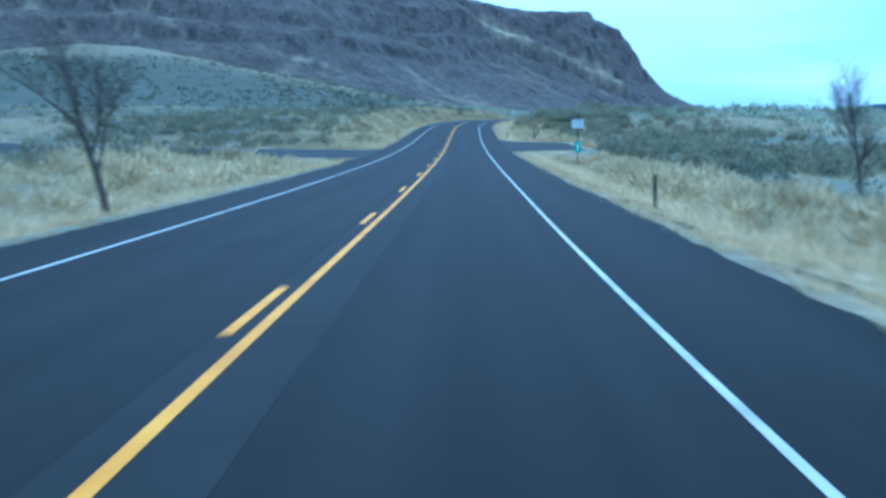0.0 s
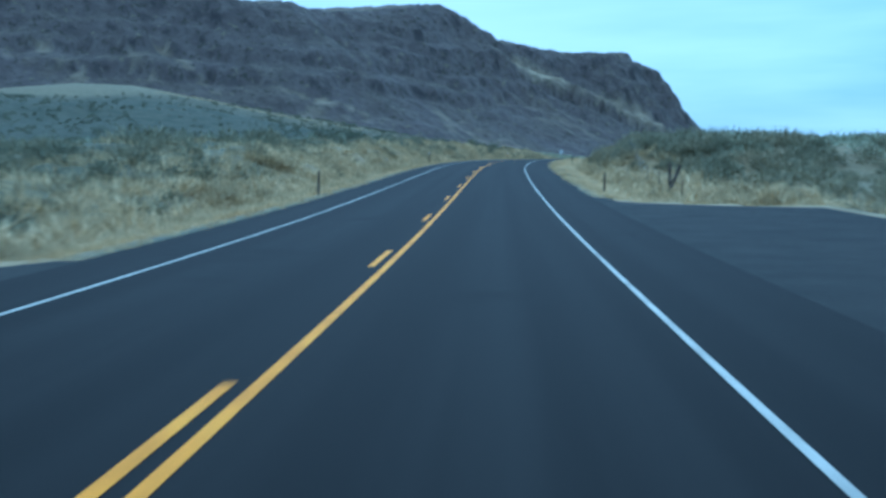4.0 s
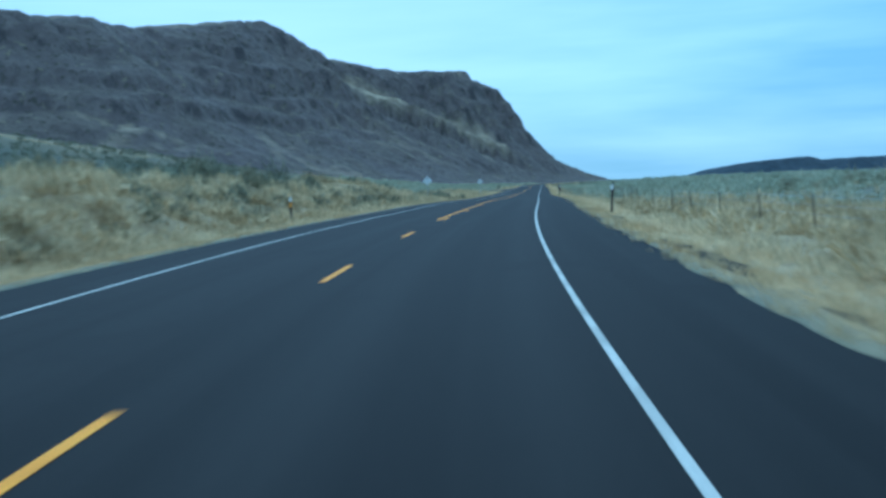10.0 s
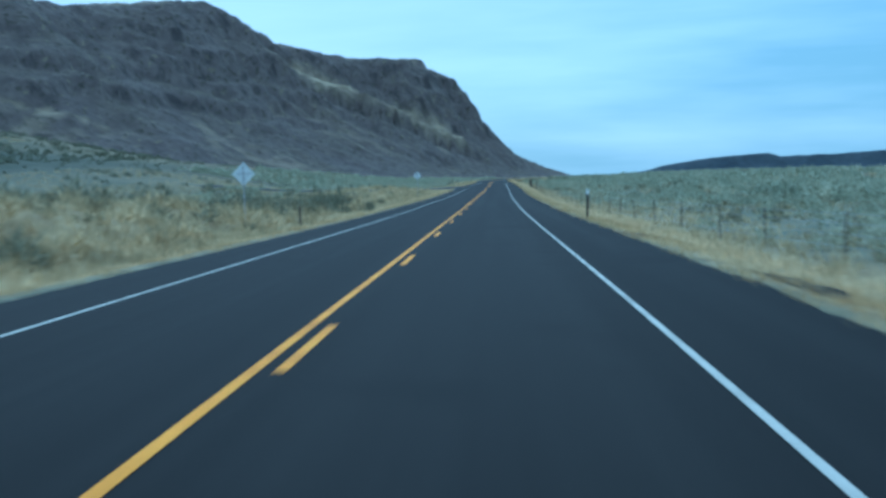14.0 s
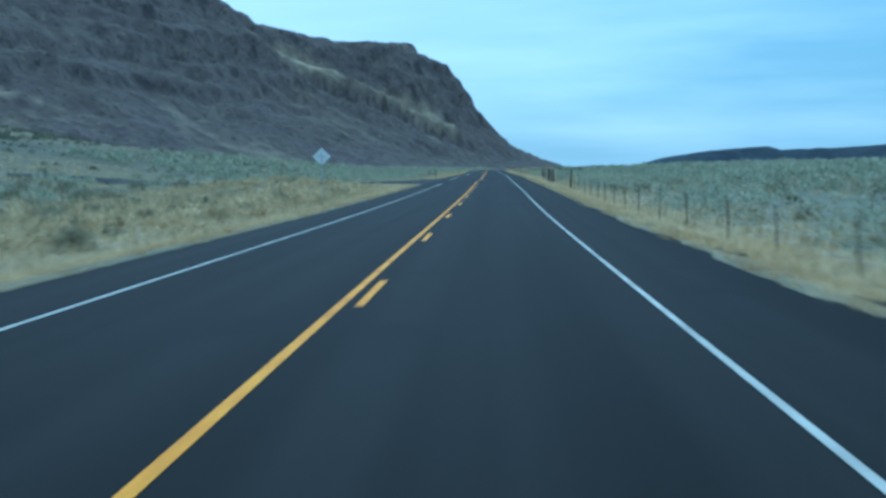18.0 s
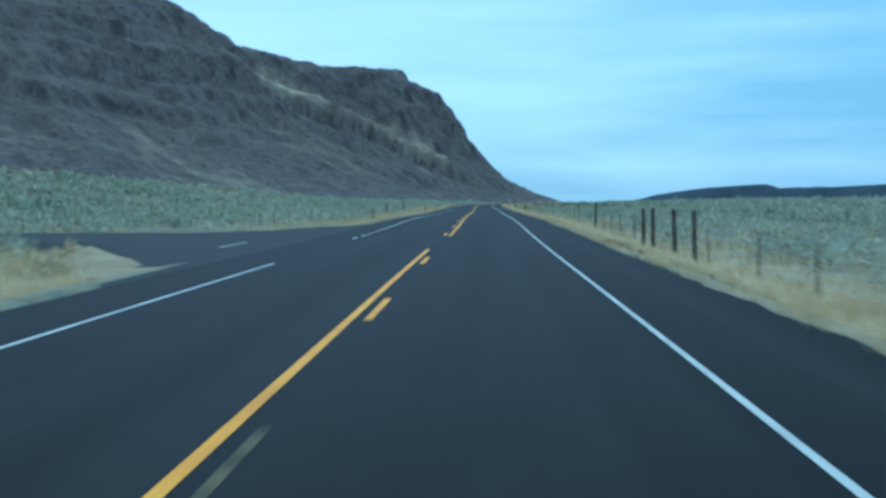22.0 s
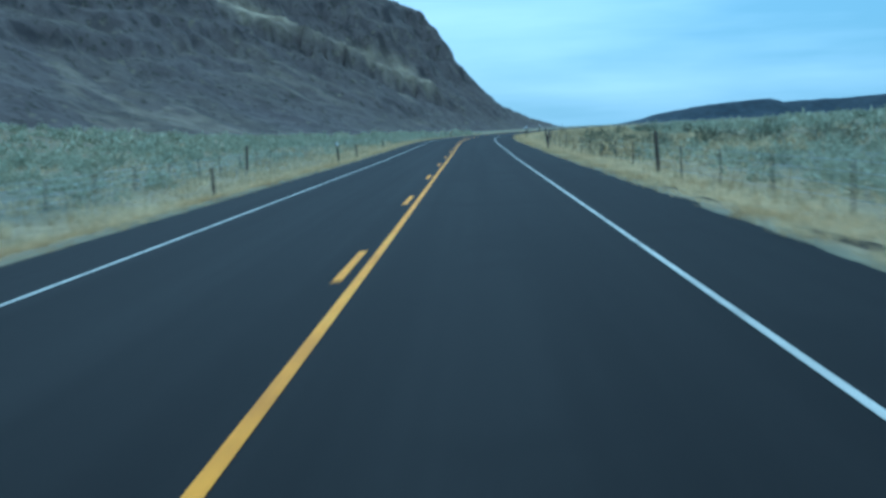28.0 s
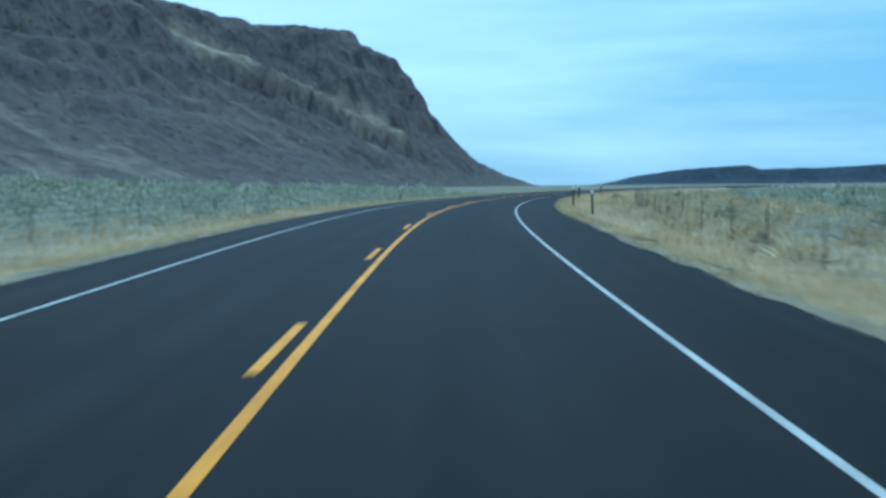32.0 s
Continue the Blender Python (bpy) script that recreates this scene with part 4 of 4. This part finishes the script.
bushes("sagebrush", ground_at(s, u), rng.uniform(0.8, 1.9, len(s)), fine_bush, sage_leaf, "grey-green sagebrush scattered over the steppe")
sets = [scatter(4600, 5, 900, 46, 138), scatter(8000, 5, 900, -138, -46)]
s, u = np.concatenate([a[0] for a in sets]), np.concatenate([a[1] for a in sets])
s, u = clumped(s, u, 45, -0.15)
thin = (u > 0) | ((s > 560) & (u > -80)) | (rng.uniform(0, 1, len(s)) < 0.14)
s, u = s[thin], u[thin]
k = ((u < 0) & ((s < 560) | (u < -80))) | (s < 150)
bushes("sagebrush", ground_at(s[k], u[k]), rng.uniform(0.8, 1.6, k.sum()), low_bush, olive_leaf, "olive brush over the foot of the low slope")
s, u = s[~k], u[~k]
bushes("sagebrush", ground_at(s, u), rng.uniform(1.2, 2.6, len(s)), low_bush, sage_leaf, "distant grey-green sagebrush over the plain")

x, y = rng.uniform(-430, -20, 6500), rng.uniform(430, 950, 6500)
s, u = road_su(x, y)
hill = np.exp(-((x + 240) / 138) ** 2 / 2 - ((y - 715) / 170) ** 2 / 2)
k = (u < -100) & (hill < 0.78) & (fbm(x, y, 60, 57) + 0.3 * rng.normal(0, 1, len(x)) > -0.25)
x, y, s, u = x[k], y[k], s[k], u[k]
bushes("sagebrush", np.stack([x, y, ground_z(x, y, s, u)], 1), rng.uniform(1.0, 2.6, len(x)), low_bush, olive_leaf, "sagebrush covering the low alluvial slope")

x, y = rng.uniform(-400, -60, 16000), rng.uniform(520, 800, 16000)
s, u = road_su(x, y)
k = (u < -90) & (np.abs(y - 715 + 0.34 * (x + 240)) < 26 + 14 * fbm(x, y, 40, 58)) & (x > -175) & (x < -60)
x, y, s, u = x[k], y[k], s[k], u[k]
blades("crest_grass", np.stack([x, y, ground_z(x, y, s, u)], 1), np.full(len(x), 0.6), 6, 0.6, 0.06, bank_grass, "tan dry grass on the crest of the low slope")

# rounded tussocks of bunchgrass on the banks
tussock = [bush_template(150, 0.27, 80 + i, 0.42, 0.075) for i in range(5)]
sets = [scatter(700, 98, 200, -12.5, -7.4), scatter(1500, 200, 345, -17, -7.6), scatter(900, 345, 486, -26, -8.5), scatter(260, 20, 75, -16, -8), scatter(900, 100, 270, 8.5, 15), scatter(500, 640, 820, 9, 20), scatter(240, 20, 85, 8.5, 13)]
s, u = np.concatenate([a[0] for a in sets]), np.concatenate([a[1] for a in sets])
s, u = clumped(s, u, 8, -0.05)
bushes("tussock_grass", ground_at(s, u), rng.uniform(0.5, 1.5, len(s)), tussock, bank_grass, "soft rounded tussocks of dry bunchgrass on the bank")

# dark brush on the knoll, along the bank and round the sign
big_bush = [bush_template(1300, 0.09, 40 + i, 0.62, 0.13) for i in range(4)]
rough_bush = [bush_template(210, 0.20, 50 + i, 0.62, 0.11) for i in range(4)]


def shrub(label, template, seed):
    """One clump: a dome of leaf sprays over thin crooked stems."""
    v, f = template
    ob = mesh_object("shrub", v, f, brush_leaf)
    g = np.random.default_rng(seed)
    sv, sf = [], []
    for _ in range(16):
        a, reach = g.uniform(0, 2 * np.pi), g.uniform(0.1, 0.42)
        tip = np.array([reach * np.cos(a), reach * np.sin(a), g.uniform(0.3, 0.66)])
        mid = tip * [0.35, 0.35, 0.55] + g.normal(0, 0.03, 3)
        for p0, p1, r0, r1 in ((np.array([0, 0, -0.05]), mid, 0.014, 0.010), (mid, tip, 0.010, 0.004)):
            k = len(sv)
            for p, rad in ((p0, r0), (p1, r1)):
                for q in range(3):
                    sv.append((p[0] + rad * math.cos(q * 2.094), p[1] + rad * math.sin(q * 2.094), p[2]))
            sf += [(k + q, k + (q + 1) % 3, k + 3 + (q + 1) % 3, k + 3 + q) for q in range(3)]
    mesh_object("woody_base", sv, sf, bark, ob)
    return tagged(ob, label, "shrub", "roadside brush")


def plant(label, s, u, lo, hi):
    firsts = [None] * len(big_bush)
    for i, p in enumerate(ground_at(s, u)):
        k = i % len(big_bush)
        z = float(rng.uniform(lo, hi))
        m = pose(p[0], p[1], p[2] - 0.08, 0, 0, float(rng.uniform(0, 360))) @ Matrix.Diagonal((z * float(rng.uniform(0.85, 1.2)), z, z * float(rng.uniform(0.75, 1.1)), 1))
        if firsts[k] is None:
            firsts[k] = shrub(label, big_bush[k], 200 + k)
            firsts[k].matrix_world = m
        else:
            copy_thing(firsts[k], m)


plant("dense grey-green brush clump on the grassy knoll", *scatter(95, 158, 181, 9.6, 15), 0.9, 1.5)
plant("grey-green brush clump low on the knoll", *scatter(40, 153, 170, 10.5, 16), 0.8, 1.3)
plant("dark brush clump standing in dry roadside grass", *scatter(44, 192, 245, 17.5, 25), 1.0, 2.0)
for label, spot, lo, hi in (("tall dark brush thicket on the grassy rise", scatter(56, 206, 234, 16, 27), 0.9, 1.5),
                            ("tall olive brush behind the dry grass bank", scatter(64, 188, 310, -42, -16), 0.9, 1.5),
                            ("tall olive brush above the grassy bank", scatter(60, 108, 186, -32, -11.5), 0.8, 1.4)):
    bushes("brush_thicket", ground_at(*spot), rng.uniform(lo, hi, len(spot[0])), big_bush, brush_leaf, label)
plant("dark brush clump on the dry grass bank", *scatter(34, 100, 330, -21, -16), 0.9, 1.7)
plant("low dark brush clump in pale dry grass", *scatter(34, 335, 430, -26, -9.5), 0.6, 1.2)
plant("dark brush mound in the dry grass", *scatter(18, 350, 374, -22, -10), 1.0, 1.7)
plant("low dark brush clump beside the side road", *scatter(22, 57, 86, 13, 22), 0.8, 1.5)
sets = [scatter(260, 150, 181, 12.5, 24), scatter(90, 92, 122, 14, 30), scatter(300, 188, 245, 20, 42), scatter(110, 235, 300, 20, 45), scatter(90, 55, 88, 18, 34), scatter(140, 126, 160, 14, 40), scatter(110, 12, 70, -34, -13), scatter(420, 98, 210, -40, -11.5), scatter(480, 150, 340, -44, -15), scatter(80, 340, 480, -60, -24), scatter(46, 205, 345, -16, -8.5), scatter(90, 255, 430, -48, -16)]
s, u = np.concatenate([a[0] for a in sets]), np.concatenate([a[1] for a in sets])
bushes("dark_brush", ground_at(s, u), rng.uniform(0.8, 1.8, len(s)), rough_bush, brush_leaf, "dense dark leafless brush beyond the verge")
# the first set is added on the left bank for the shade in its hollows
sets = [scatter(330, 100, 345, -22, -8.5), scatter(90, 640, 820, 9, 40), scatter(60, 650, 690, 9, 18), scatter(120, 255, 480, -22, -10), scatter(170, 300, 480, 10.5, 34)]
s, u = np.concatenate([a[0] for a in sets]), np.concatenate([a[1] for a in sets])
bushes("dark_brush", ground_at(s, u), rng.uniform(0.6, 1.25, len(s)), fine_bush, brush_leaf, "brown tumbleweed and low dark brush, partly in place of shaded hollows")
spot = scatter(46, 200, 233, 13.2, 19)
bushes("brush_thicket", ground_at(*spot), rng.uniform(0.8, 1.3, len(spot[0])), big_bush, brush_leaf, "dark brush thicket low on the grassy rise")
spot = scatter(34, 640, 725, 12.5, 36)
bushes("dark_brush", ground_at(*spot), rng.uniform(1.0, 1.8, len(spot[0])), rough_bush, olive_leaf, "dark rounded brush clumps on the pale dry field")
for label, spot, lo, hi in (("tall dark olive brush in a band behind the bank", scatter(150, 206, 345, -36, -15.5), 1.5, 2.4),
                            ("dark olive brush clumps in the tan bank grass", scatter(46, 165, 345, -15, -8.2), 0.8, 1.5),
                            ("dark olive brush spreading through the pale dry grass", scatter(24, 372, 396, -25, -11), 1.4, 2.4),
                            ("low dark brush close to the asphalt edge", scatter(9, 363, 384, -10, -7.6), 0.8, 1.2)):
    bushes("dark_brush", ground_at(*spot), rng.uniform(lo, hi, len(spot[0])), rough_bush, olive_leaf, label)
